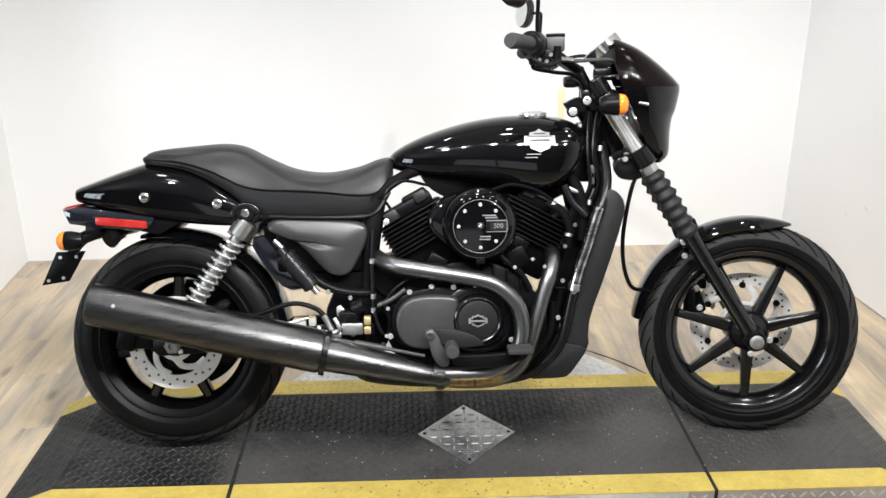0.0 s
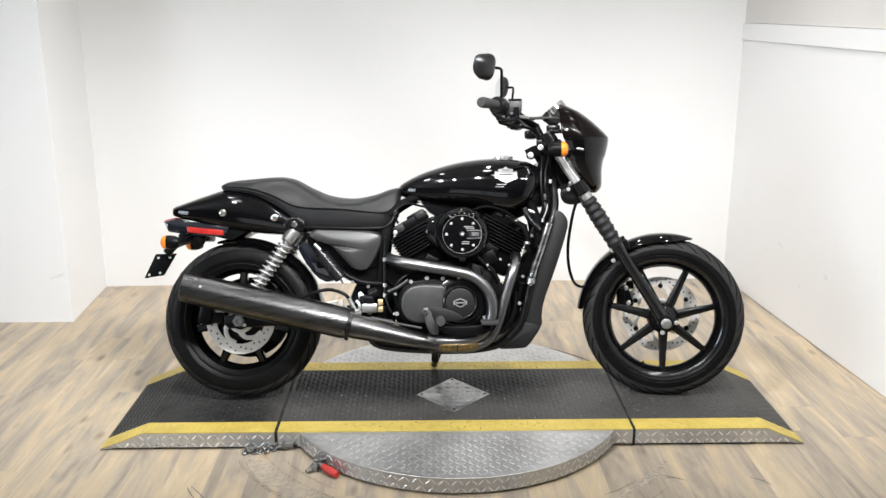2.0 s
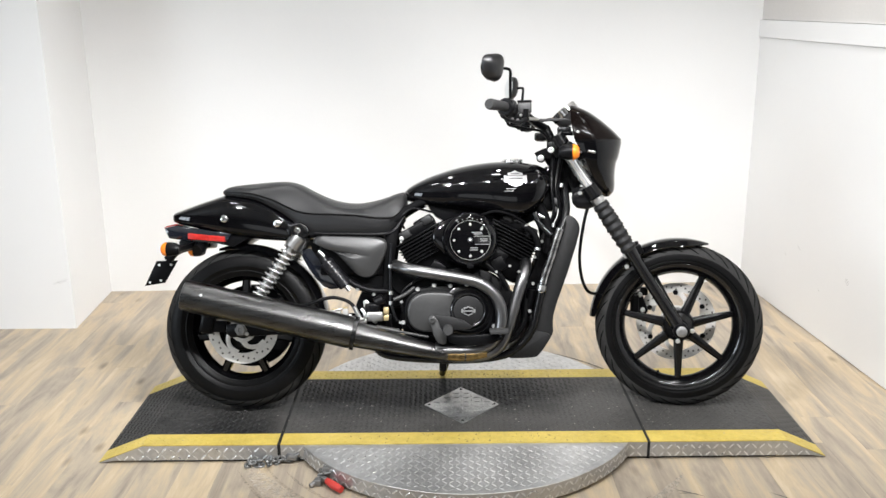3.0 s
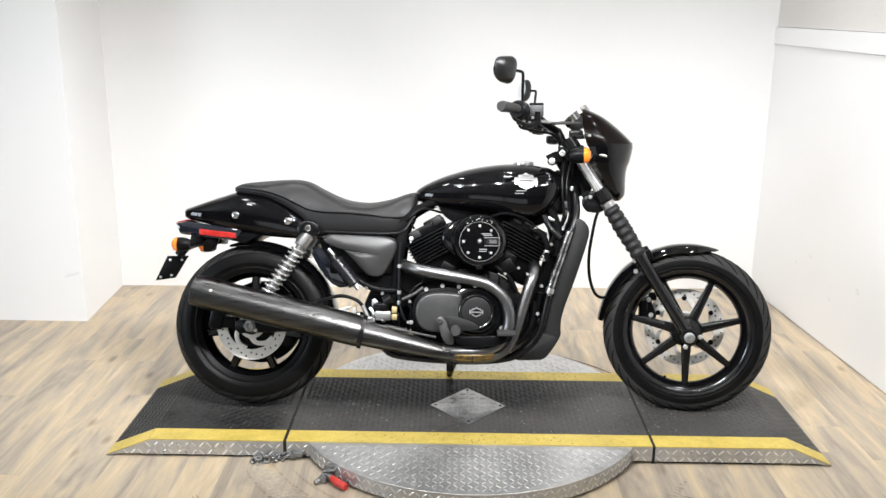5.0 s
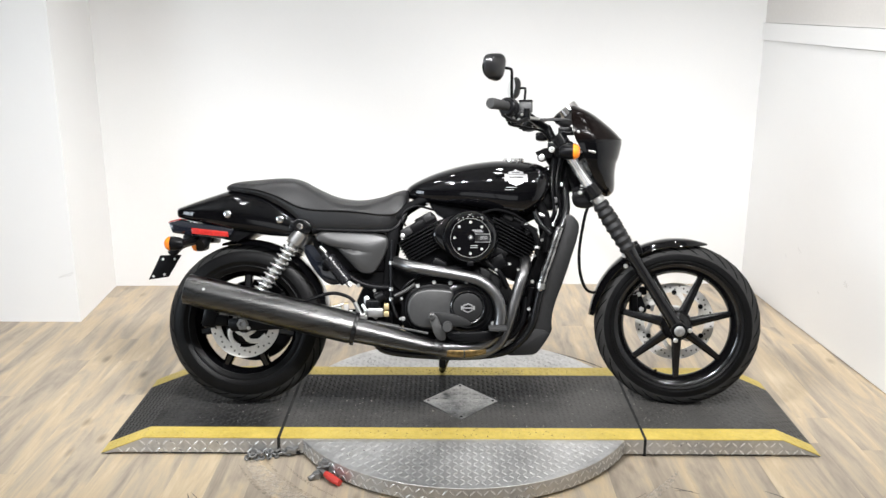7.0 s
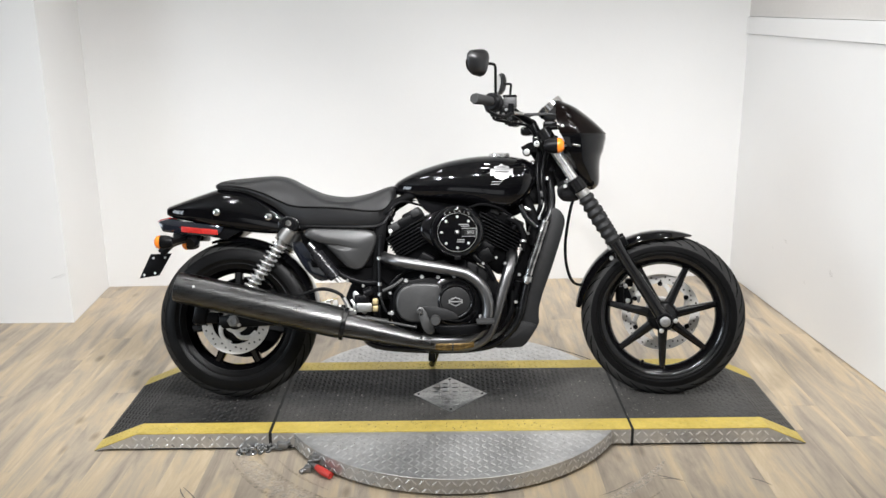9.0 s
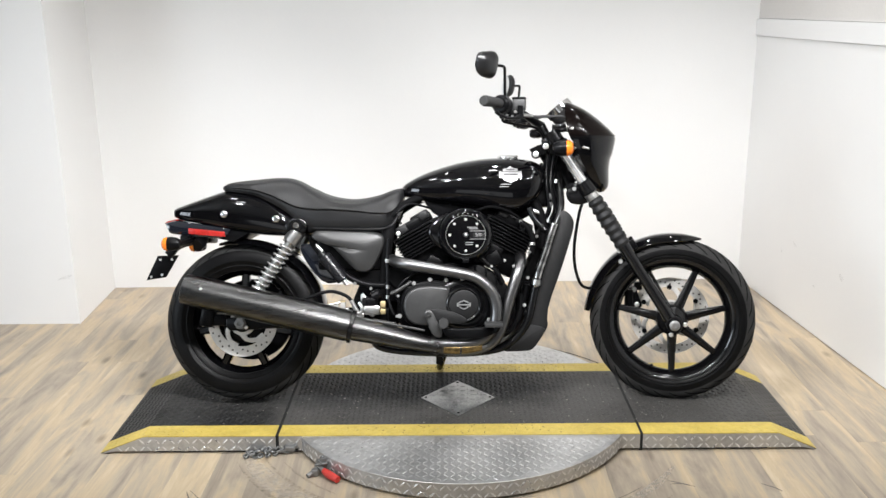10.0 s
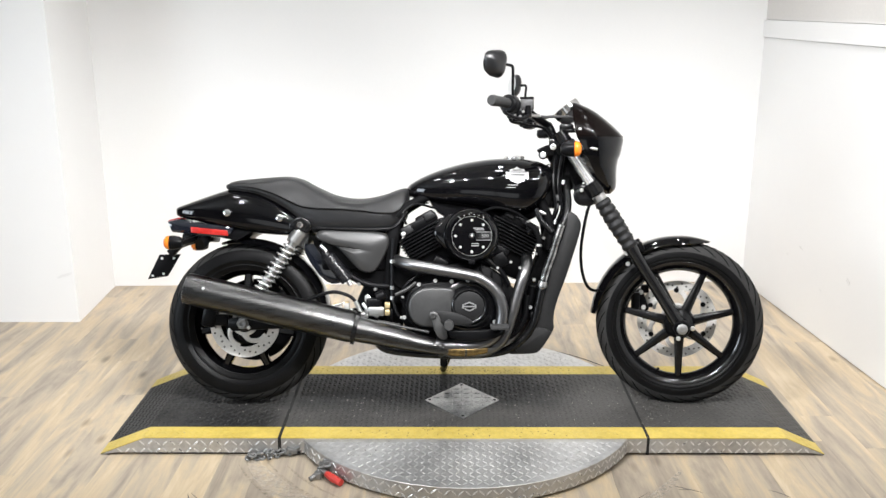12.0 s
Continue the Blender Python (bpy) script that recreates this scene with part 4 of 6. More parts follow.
def arc_fender(cx, cz, R, a0, a1, half, drop, thick=0.003, n=28, m=9, taper=0.7, tip_taper=1.0):
    """A mudguard over a wheel: a curved strip with turned-down sides and real thickness."""
    bm = bmesh.new()
    grid = []
    for layer in (0, 1):
        rows = []
        for i in range(n + 1):
            f = i / n
            a = radians(a0 + (a1 - a0) * f)
            end = max(0, (abs(f - 0.5) * 2 - 0.6) / 0.4)
            tip = tip_taper if f > 0.5 else taper
            w = half * (1 - (1 - tip) * end * end)
            fall = drop * (1 - 1.25 * (1 - tip) * end * end)
            row = []
            for k in range(m):
                s = -1 + 2 * k / (m - 1)
                r = R - fall * abs(s) ** 3 - layer * thick
                row.append(bm.verts.new((cx + r * math.cos(a), (w - layer * thick * 0.6) * math.copysign(abs(s) ** 0.8, s), cz + r * math.sin(a))))
            rows.append(row)
        grid.append(rows)
    for layer in (0, 1):
        for i in range(n):
            for k in range(m - 1):
                g = grid[layer]
                bm.faces.new((g[i][k], g[i + 1][k], g[i + 1][k + 1], g[i][k + 1]))
    o, q = grid
    for i in range(n):
        for k in (0, m - 1):
            bm.faces.new((o[i][k], o[i + 1][k], q[i + 1][k], q[i][k]))
    for k in range(m - 1):
        for i in (0, n):
            bm.faces.new((o[i][k], o[i][k + 1], q[i][k + 1], q[i][k]))
    return bm


fen = steered("front_fender", arc_fender(FX - 0.004, AZ, 0.311, 174, 70, 0.062, 0.026, tip_taper=0.3), GLOSS, None, "gloss black front fender", 60)
for z, dx in ((0.545, -0.025), (0.575, 0.012)):
    steered_bolt(fen, fork_pt(-0.083, z, dx), (0, -1, 0), 0.010, 0.008)
for s in (-1, 1):
    steered("fender_bracket", box(fork_x(0.55) + 0.004, s * 0.072, 0.555, 0.07, 0.012, 0.035, 0.004, pose(0, 0, 0, 0, -25, 0)), SATIN, fen)
steered_bolt(fen, (fork_x(0.53) - 0.03, -0.078, 0.505), (0, -1, 0), 0.008, 0.007)

# steering head: clamps, bars, gauge
clamp = steered("lower_triple_clamp", join(prism(rounded([(fork_x(0.765) - 0.085, 0.785), (fork_x(0.765) + 0.03, 0.785), (fork_x(0.765) + 0.035, 0.745), (fork_x(0.765) - 0.06, 0.735)], 1), -0.055, 0.055), *[rod(fork_pt(s * 0.1, 0.748), fork_pt(s * 0.1, 0.79), 0.029, 20, 0.004) for s in (-1, 1)], *[box(fork_x(0.765) - 0.02, s * 0.065, 0.763, 0.06, 0.06, 0.04, 0.006) for s in (-1, 1)]), FRAMEB, None, "black lower fork clamp")
steered("lock_housing", prism(rounded([(0.392, 0.765), (0.44, 0.775), (0.492, 0.752), (0.488, 0.722), (0.448, 0.706), (0.402, 0.715)], 1), -0.098, -0.055, 0.006), FRAMEB, clamp)
for dx, z in ((-0.045, 0.765), (-0.02, 0.74)):
    steered_bolt(clamp, fork_pt(-0.105, z, dx), (0, -1, 0), 0.007, 0.008)
up = steered("upper_triple_clamp", join(prism(rounded([(0.26, 0.915), (0.40, 0.945), (0.43, 0.92), (0.40, 0.895), (0.28, 0.885)], 1), -0.06, 0.06), *[rod(fork_pt(s * 0.1, 0.93), fork_pt(s * 0.1, 0.968), 0.027, 20, 0.004) for s in (-1, 1)], *[box(0.355, s * 0.07, 0.93, 0.09, 0.07, 0.03, 0.006) for s in (-1, 1)]), FRAMEB, None, "black upper fork clamp")
for x, z, y in ((0.29, 0.889, -0.1), (0.326, 0.917, -0.1)):
    steered("clamp_lug", rod((x, y + 0.045, z), (x, y, z), 0.016, 16, 0.002), FRAMEB, up)
    steered_bolt(up, (x, y, z), (0, -1, 0), 0.011, 0.006)
steered("bar_riser", join(rod((0.335, -0.045, 0.93), (0.30, -0.045, 1.0), 0.017, 16, 0.003), rod((0.335, 0.045, 0.93), (0.30, 0.045, 1.0), 0.017, 16, 0.003), box(0.285, 0, 0.965, 0.04, 0.12, 0.03, 0.008)), FRAMEB, up)


def side(points, s):
    return [(x, y * s, z) for x, y, z in points]


bar = steered("handlebar", tube([(0.15, -0.40, 1.058), (0.188, -0.29, 1.056), (0.225, -0.21, 1.048), (0.275, -0.13, 1.012), (0.30, -0.06, 0.998), (0.303, 0, 0.998), (0.30, 0.06, 0.998), (0.275, 0.13, 1.012), (0.225, 0.21, 1.048), (0.188, 0.29, 1.056), (0.15, 0.40, 1.058)], 0.0125, 14), SATIN, None, "black handlebar with controls")
for s in (1, -1):
    g = lambda pts: side(pts, s)
    steered("grip", tube(g([(0.140, -0.412, 1.058), (0.146, -0.400, 1.058), (0.165, -0.345, 1.058), (0.182, -0.30, 1.056)]), [0.0155, 0.0185, 0.0165, 0.0165], 18), GRIP, bar, "grey-black rubber grip")
    steered("switch_housing", join(rod((0.182, -0.302 * s, 1.0545), (0.197, -0.26 * s, 1.0535), 0.031, 24, 0.007), rod((0.2, -0.25 * s, 1.045), (0.205, -0.24 * s, 1.03), 0.022)), SATIN, bar)
    steered("housing_seam", rod((0.1885, -0.284 * s, 1.0543), (0.1892, -0.282 * s, 1.0542), 0.0316, 24), GREYP, bar)
    for bx, by, bz in ((0.232, -0.262, 1.03), (0.247, -0.258, 1.02), (0.222, -0.266, 1.014), (0.205, -0.275, 1.018)):
        steered_bolt(bar, (bx, by * s, bz), (0, -s, 0), 0.005, 0.004, STEEL)
    steered("cable_adjuster", rod((0.252, -0.235 * s, 1.02), (0.285, -0.2 * s, 1.018), 0.006, 10, 0.001), STEEL, bar)
    steered("switch_block", box(0.215, -0.25 * s, 1.02, 0.04, 0.03, 0.045, 0.006), SATIN, bar)
    steered("switch_knob", box(0.19, -0.285 * s, 1.016, 0.02, 0.02, 0.02, 0.004), SATIN, bar)
    steered("lever_perch", join(box(0.235, -0.235 * s, 1.034, 0.045, 0.04, 0.03, 0.006), rod((0.248, -0.255 * s, 1.015), (0.248, -0.255 * s, 1.05), 0.01)), SATIN, bar)
    steered("lever", tube(g([(0.252, -0.25, 1.018), (0.236, -0.30, 1.006), (0.215, -0.35, 1.004), (0.19, -0.40, 1.014), (0.182, -0.415, 1.022)]), [0.008, 0.006, 0.0055, 0.0055, 0.007], 10), SATIN, bar)
    steered("mirror_stem", tube(g([(0.200, -0.285, 1.06), (0.200, -0.295, 1.10), (0.202, -0.315, 1.14), (0.203, -0.332, 1.167), (0.196, -0.345, 1.1735), (0.175, -0.362, 1.175)]), 0.0048, 10), SATIN, bar)
    turn = Matrix.Translation((0.148, -0.382 * s, 1.176)) @ Matrix.Rotation(radians(-38 if s > 0 else 25), 4, "Z") @ Matrix.Rotation(radians(6), 4, "Y")
    shell = bmesh.new()
    bmesh.ops.create_uvsphere(shell, u_segments=28, v_segments=16, radius=1, matrix=Matrix.Rotation(radians(90), 4, "Y"))
    for v in shell.verts:
        x, y, z = v.co
        k = 1 + 0.16 * math.sin(2 * math.atan2(z, y)) ** 2
        v.co = (max(x, 0) * 0.030 + min(x, 0) * 0.006, y * 0.045 * k * (1 + 0.18 * z), z * 0.0425 * k * (1 + 0.14 * y * s))
    shell.transform(turn)
    mirror = steered("mirror", shell, SHELL, bar, "black rear-view mirror on a bent stem")
    glass = lathe([(0, 0), (1, 0), (1, 0.001), (0, 0.001)], (0, 0, 0), (1, 0, 0), 28)
    glass.transform(turn @ Matrix.Translation((-0.0072, 0, 0)) @ Matrix.Diagonal((1, 0.044, 0.039, 1)))
    steered("mirror_glass", glass, GLASSM, mirror)
res = steered("brake_reservoir", box(0.243, -0.235, 1.055, 0.044, 0.046, 0.036, 0.005), GREYP, bar, "black brake fluid reservoir")
steered("reservoir_lid", box(0.243, -0.235, 1.076, 0.046, 0.049, 0.007, 0.002), SATIN, res)
steered("brake_hose", tube([(0.24, -0.225, 1.022), (0.29, -0.19, 1.016), (0.34, -0.15, 1.018), (0.39, -0.11, 1.016), (0.41, -0.085, 0.985)], 0.005, 8), GREYP, bar)
steered("throttle_cable", tube([(0.2, -0.27, 1.025), (0.19, -0.26, 1.0), (0.235, -0.2, 0.99), (0.3, -0.11, 0.975), (0.33, -0.07, 0.9), (0.31, -0.06, 0.82)], 0.005, 8), SATIN, bar)
steered("clutch_cable", tube([(0.24, 0.26, 1.015), (0.29, 0.19, 1.035), (0.34, 0.1, 1.03), (0.36, 0.06, 0.97), (0.33, 0.05, 0.85)], 0.005, 8), SATIN, bar)
gauge = steered("gauge", lathe([(0, 0), (0.028, 0), (0.045, 0.02), (0.05, 0.042), (0.05, 0.055), (0.047, 0.058), (0.043, 0.053), (0, 0.053)], (0.400, 0, 1.014), (-0.62, 0, 0.78), 32), GREYP, None, "round speedometer in a grey housing")
steered("gauge_bezel", lathe([(0.044, 0), (0.0515, 0), (0.0515, 0.026), (0.046, 0.028)], (0.400 - 0.62 * 0.034, 0, 1.014 + 0.78 * 0.034), (-0.62, 0, 0.78), 32, closed=True), CHROME, gauge)
steered("gauge_bracket", join(box(0.37, 0, 0.985, 0.05, 0.06, 0.03, 0.006), rod((0.35, -0.04, 0.975), (0.42, -0.06, 0.975), 0.008)), FRAMEB, gauge)


# bikini fairing: smoked screen above a gloss cowl
def shell_sections(levels, n=22, power=2.3):
    bm = bmesh.new()
    rows = []
    for z, f, s, w in levels:
        row = []
        for k in range(n + 1):
            a = math.pi * k / n
            c, q = math.cos(a), math.sin(a)
            row.append(bm.verts.new((s + (f - s) * abs(q) ** (2 / power), -w * math.copysign(abs(c) ** (2 / power), c), z)))
        rows.append(row)
    for a, b in zip(rows, rows[1:]):
        for i in range(n):
            bm.faces.new((a[i], a[i + 1], b[i + 1], b[i]))
    inner = bmesh.ops.duplicate(bm, geom=bm.verts[:] + bm.edges[:] + bm.faces[:])
    bmesh.ops.recalc_face_normals(bm, faces=bm.faces)
    moved = [g for g in inner["geom"] if isinstance(g, bmesh.types.BMVert)]
    for v in moved:
        v.co.x -= 0.003
        v.co.y *= 0.975
    return bm


def dense(levels, steps=3):
    a = smooth_path([(l[0], l[1], l[2]) for l in levels], steps)
    b = smooth_path([(l[0], l[3], 0) for l in levels], steps)
    return [(p[0], p[1], p[2], q[1]) for p, q in zip(a, b)]


cowl = steered("fairing", shell_sections(dense([(0.750, 0.528, 0.512, 0.045), (0.772, 0.546, 0.497, 0.085), (0.83, 0.548, 0.470, 0.122), (0.868, 0.553, 0.453, 0.136), (0.888, 0.561, 0.444, 0.1415), (0.935, 0.571, 0.422, 0.149), (0.950, 0.570, 0.414, 0.149)])), GLOSS, None, "small gloss black headlamp fairing", 60)
steered("windscreen", shell_sections(dense([(0.9505, 0.5715, 0.412, 0.151), (0.975, 0.549, 0.405, 0.149), (1.010, 0.511, 0.399, 0.138), (1.043, 0.468, 0.397, 0.116), (1.060, 0.436, 0.396, 0.092), (1.070, 0.413, 0.394, 0.07)])), SMOKE, cowl, "dark smoked windscreen", 60)
steered("headlamp", lathe([(0, -0.09), (0.05, -0.085), (0.078, -0.05), (0.085, 0.0), (0.085, 0.02), (0.07, 0.028), (0, 0.034)], (0.502, 0, 0.865), (0.98, 0, -0.1), 32), CHROME, cowl)
for x, y, z in ((0.42, -0.15, 0.975),):
    steered_bolt(cowl, (x, y, z), (0, -1, 0), 0.0045, 0.003)
for z in (0.908,):
    steered("fairing_bracket", tube([(0.425, -0.11, z), (0.447, -0.137, z + 0.003), (0.478, -0.146, z - 0.003)], 0.0045, 8), STEEL, cowl)
steered("fairing_peg", rod((0.405, -0.10, 0.975), (0.418, -0.148, 0.975), 0.006), STEEL, cowl)


def indicator(parent, at, fwd, s, put, k=1.0, **how):
    """A round turn signal on a short stalk; s: the side it stands out to."""
    x, y, z = at
    body = put("turn_signal", lathe([(0, -0.045 * k), (0.018 * k, -0.043 * k), (0.025 * k, -0.03 * k), (0.0285 * k, -0.01 * k), (0.0285 * k, 0.006 * k), (0, 0.006 * k)], at, (fwd, 0, 0), 24), SATIN, parent, "black round turn signal with amber lens", **how)
    put("lens", lathe([(0.028 * k, 0.006 * k), (0.0282 * k, 0.012 * k), (0.025 * k, 0.022 * k), (0.016 * k, 0.029 * k), (0, 0.031 * k)], at, (fwd, 0, 0), 24), AMBER, body, "amber lens", **how)
    put("stalk", rod((x - fwd * 0.02, y, z), (x - fwd * 0.02, y - s * 0.07, z), 0.011, 12, 0.002), SATIN, body, **how)
    return body


for s in (-1, 1):
    indicator(None, (0.396, s * 0.178, 0.907), 1, s, steered, 0.95)

# tank
tank = fixed("fuel_tank", loft([(-0.199, 0.772, 0.742, 0.022), (-0.185, 0.786, 0.738, 0.05), (-0.15, 0.807, 0.728, 0.075), (-0.09, 0.833, 0.714, 0.096), (0.0, 0.860, 0.701, 0.118), (0.09, 0.875, 0.685, 0.132), (0.17, 0.878, 0.671, 0.139), (0.228, 0.873, 0.680, 0.137), (0.272, 0.863, 0.722, 0.125), (0.303, 0.842, 0.775, 0.09), (0.312, 0.826, 0.797, 0.05)], 2.5, 44, 2.9), GLOSS, None, "gloss black teardrop fuel tank", 60)
fixed("filler_cap", lathe([(0.036, -0.004), (0.0375, 0), (0.0375, 0.005), (0.034, 0.008), (0.012, 0.010), (0, 0.0102)], (0.178, 0, 0.878), (-0.02, 0, 1), 28), FORKT, tank, "polished filler cap")
SHIELD = [(-0.5, 0.2), (-0.33, 0.2), (-0.33, 0.33), (-0.12, 0.38), (0, 0.5), (0.12, 0.38), (0.33, 0.33), (0.33, 0.2), (0.5, 0.2), (0.5, -0.2), (0.33, -0.2), (0.3, -0.33), (0.12, -0.42), (0, -0.5), (-0.12, -0.42), (-0.3, -0.33), (-0.33, -0.2), (-0.5, -0.2)]
TANK_TREE = BVHTree.FromPolygons([v.co.copy() for v in tank.data.vertices], [tuple(p.vertices) for p in tank.data.polygons])


def on_tank(bm, lift):
    """Wraps a thin plate, drawn round y = 0, onto the tank's right side."""
    bmesh.ops.triangulate(bm, faces=bm.faces[:])
    bmesh.ops.subdivide_edges(bm, edges=bm.edges[:], cuts=3, use_grid_fill=True)
    for v in bm.verts:
        hit = TANK_TREE.ray_cast(Vector((v.co.x, -1, v.co.z)), Vector((0, 1, 0)))[0]
        v.co.y += (hit.y if hit else -0.12) - lift
    return bm


def shield(cx, cz, w, h):
    return prism([(cx + x * w, cz + z * h) for x, z in SHIELD], -0.0008, 0.0008)


em = part("emblem", on_tank(shield(0.182, 0.805, 0.079, 0.062), 0.0012), BADGE, tank, "plain silver shield emblem", 0)
for dz, w, h in ((0.0105, 0.066, 0.0016), (-0.0105, 0.066, 0.0016), (0.0, 0.05, 0.005), (0.018, 0.03, 0.003), (-0.019, 0.026, 0.0026)):
    part("engraved_bar", on_tank(box(0.182, 0, 0.805 + dz, w, 0.001, h), 0.0022), CASTAL, em, "", 0)
for k in range(5):
    part("engraved_bar", on_tank(box(0.168 + 0.007 * k, 0, 0.7935, 0.0022, 0.001, 0.006), 0.0022), CASTAL, em, "", 0)
for k in range(2):
    part("lettering_bar", on_tank(box(0.166 - 0.007 * k, 0, 0.770 - 0.0085 * k, 0.036 - 0.004 * k, 0.001, 0.0026), 0.001), BADGE, tank, "thin silver bar of lettering", 0)

# seat: padded, with a raised tail and a welt along the side
def seat_mesh(stations, n=7):
    bm = bmesh.new()
    path = smooth_path([(s[0], s[1], s[2]) for s in stations], 5)
    wide = smooth_path([(s[0], s[3], s[4]) for s in stations], 5)
    rings = []
    for p, w in zip(path, wide):
        x, top, bot, hw, mid_z = p[0], p[1], p[2], w[1], w[2]
        half = [(0, top), (0.3 * hw, top - 0.001), (0.55 * hw, top - 0.005), (0.75 * hw, top - 0.014), (0.88 * hw, top * 0.55 + mid_z * 0.45), (0.965 * hw, top * 0.22 + mid_z * 0.78), (1.004 * hw, mid_z + 0.004), (1.018 * hw, mid_z + 0.001), (1.0 * hw, mid_z - 0.003), (0.968 * hw, mid_z - 0.006), (0.97 * hw, mid_z * 0.5 + bot * 0.5), (0.93 * hw, bot + 0.008), (0.9 * hw, bot)]
        pts = [(-y, z) for y, z in half[::-1]] + half[1:]
        rings.append([bm.verts.new((x, y, z)) for y, z in pts])
    m = len(rings[0])
    for a, b in zip(rings, rings[1:]):
        for i in range(m):
            j = (i + 1) % m
            bm.faces.new((a[i], a[j], b[j], b[i]))
    bm.faces.new(rings[0][::-1])
    bm.faces.new(rings[-1])
    return bm


seat = fixed("seat", seat_mesh([(-0.828, 0.783, 0.769, 0.045, 0.776), (-0.815, 0.792, 0.766, 0.075, 0.778), (-0.78, 0.799, 0.764, 0.095, 0.780), (-0.71, 0.806, 0.752, 0.110, 0.772), (-0.645, 0.811, 0.722, 0.118, 0.752), (-0.60, 0.810, 0.694, 0.122, 0.730), (-0.56, 0.799, 0.662, 0.127, 0.712), (-0.51, 0.772, 0.638, 0.134, 0.704), (-0.44, 0.742, 0.634, 0.143, 0.702), (-0.36, 0.732, 0.632, 0.146, 0.697), (-0.285, 0.745, 0.632, 0.138, 0.688), (-0.235, 0.763, 0.645, 0.115, 0.69), (-0.205, 0.770, 0.69, 0.09, 0.72), (-0.192, 0.766, 0.72, 0.06, 0.74)]), VINYL, None, "black vinyl solo seat with a raised tail", 50)
for s in (-1, 1):
    fixed("seat_strip", tube([(-0.50, s * 0.131, 0.634), (-0.40, s * 0.136, 0.631), (-0.28, s * 0.13, 0.630), (-0.235, s * 0.112, 0.64), (-0.205, s * 0.088, 0.685)], 0.006, 8), SATIN, seat)

# tail
tail = fixed("rear_fender", loft([(-1.000, 0.700, 0.676, 0.045), (-0.994, 0.705, 0.671, 0.075), (-0.97, 0.714, 0.663, 0.092), (-0.93, 0.729, 0.653, 0.103), (-0.87, 0.750, 0.640, 0.112), (-0.80, 0.768, 0.622, 0.118), (-0.70, 0.756, 0.609, 0.122), (-0.63, 0.718, 0.604, 0.124), (-0.58, 0.682, 0.604, 0.124), (-0.545, 0.652, 0.610, 0.122), (-0.53, 0.636, 0.614, 0.115)], 3.2, 40, 4.5), GLOSS, None, "gloss black rear fender tail", 50)
fixed("fender_strut", prism([(-0.84, 0.64), (-0.84, 0.598), (-0.785, 0.586), (-0.74, 0.612), (-0.70, 0.625)], -0.095, 0.095, 0.004), SATIN, tail)
for x, z in ((-0.808, 0.686), (-0.629, 0.668)):
    fixed_bolt(tail, (x, -0.1215, z), (0, -1, 0), 0.0125, 0.008, CHROME)
    fixed_bolt(tail, (x, 0.1215, z), (0, 1, 0), 0.0125, 0.008, CHROME)
for s in (-1, 1):
    lug = fixed("shock_mount", prism(rounded([(-0.60, 0.655), (-0.56, 0.675), (-0.525, 0.66), (-0.52, 0.628), (-0.55, 0.612), (-0.59, 0.62)], 2), s * 0.12 - 0.013, s * 0.12 + 0.013, 0.003), FRAMEB, None)
    fixed("shock_mount_ring", lathe([(0.013, 0), (0.021, 0), (0.023, 0.004), (0.021, 0.008), (0.013, 0.008)], (-0.559, s * 0.133, 0.645), (0, s, 0), 24), FRAMEB, lug)
    fixed_bolt(lug, (-0.559, s * 0.137, 0.645), (0, s, 0), 0.011, 0.009, CHROME)
    fixed_bolt(lug, (-0.528, s * 0.132, 0.64), (0, s, 0), 0.006, 0.006, FRAMEB)

lampt = fixed("tail_light", prism([(-1.020, 0.655), (-0.98, 0.664), (-0.79, 0.633), (-0.80, 0.612), (-0.825, 0.598), (-0.90, 0.604), (-1.005, 0.618)], -0.105, 0.105, 0.006), LAMPH, None, "dark tail light with red side reflector")
fixed("reflector", prism([(-0.938, 0.637), (-0.812, 0.624), (-0.810, 0.605), (-0.937, 0.616)], -0.1085, -0.104, 0.0012), REDL, lampt, "red side reflector")
fixed("reflector", prism([(-0.938, 0.637), (-0.812, 0.624), (-0.810, 0.605), (-0.937, 0.616)], 0.104, 0.1085, 0.0012), REDL, lampt, "red side reflector")
fixed("stop_lamp", prism([(-1.026, 0.652), (-1.016, 0.660), (-0.98, 0.6685), (-0.98, 0.664), (-1.02, 0.652)], -0.085, 0.085, 0.001), REDL, lampt, "red stop lamp")
carrier = fixed("plate_carrier", join(box(-0.93, 0, 0.595, 0.11, 0.11, 0.03, 0.008), tube([(-0.94, -0.02, 0.59), (-1.0, -0.02, 0.57), (-1.035, -0.02, 0.535)], 0.017, 10), tube([(-0.90, -0.06, 0.60), (-0.905, -0.09, 0.58), (-0.91, -0.1, 0.575)], 0.022, 10)), SATIN, None, "black number plate carrier without a plate")
fixed("plate_bracket", prism([(-1.080, 0.530), (-1.004, 0.532), (-1.052, 0.452), (-1.124, 0.441)], -0.006, 0.0, 0.0015), SATIN, carrier)
for x, z in ((-1.070, 0.516), (-1.028, 0.517), (-1.105, 0.454), (-1.066, 0.461)):
    fixed_bolt(carrier, (x, -0.006, z), (0, -1, 0), 0.0045, 0.003)
for s in (-1, 1):
    sig = indicator(None, (-1.004, s * 0.165, 0.570), -1, s, fixed, 0.85, plain=True)
    part("signal_arm", tube([(-0.975, s * 0.165, 0.567), (-0.965, s * 0.11, 0.575), (-0.94, s * 0.05, 0.59)], 0.010, 10), SATIN, sig)

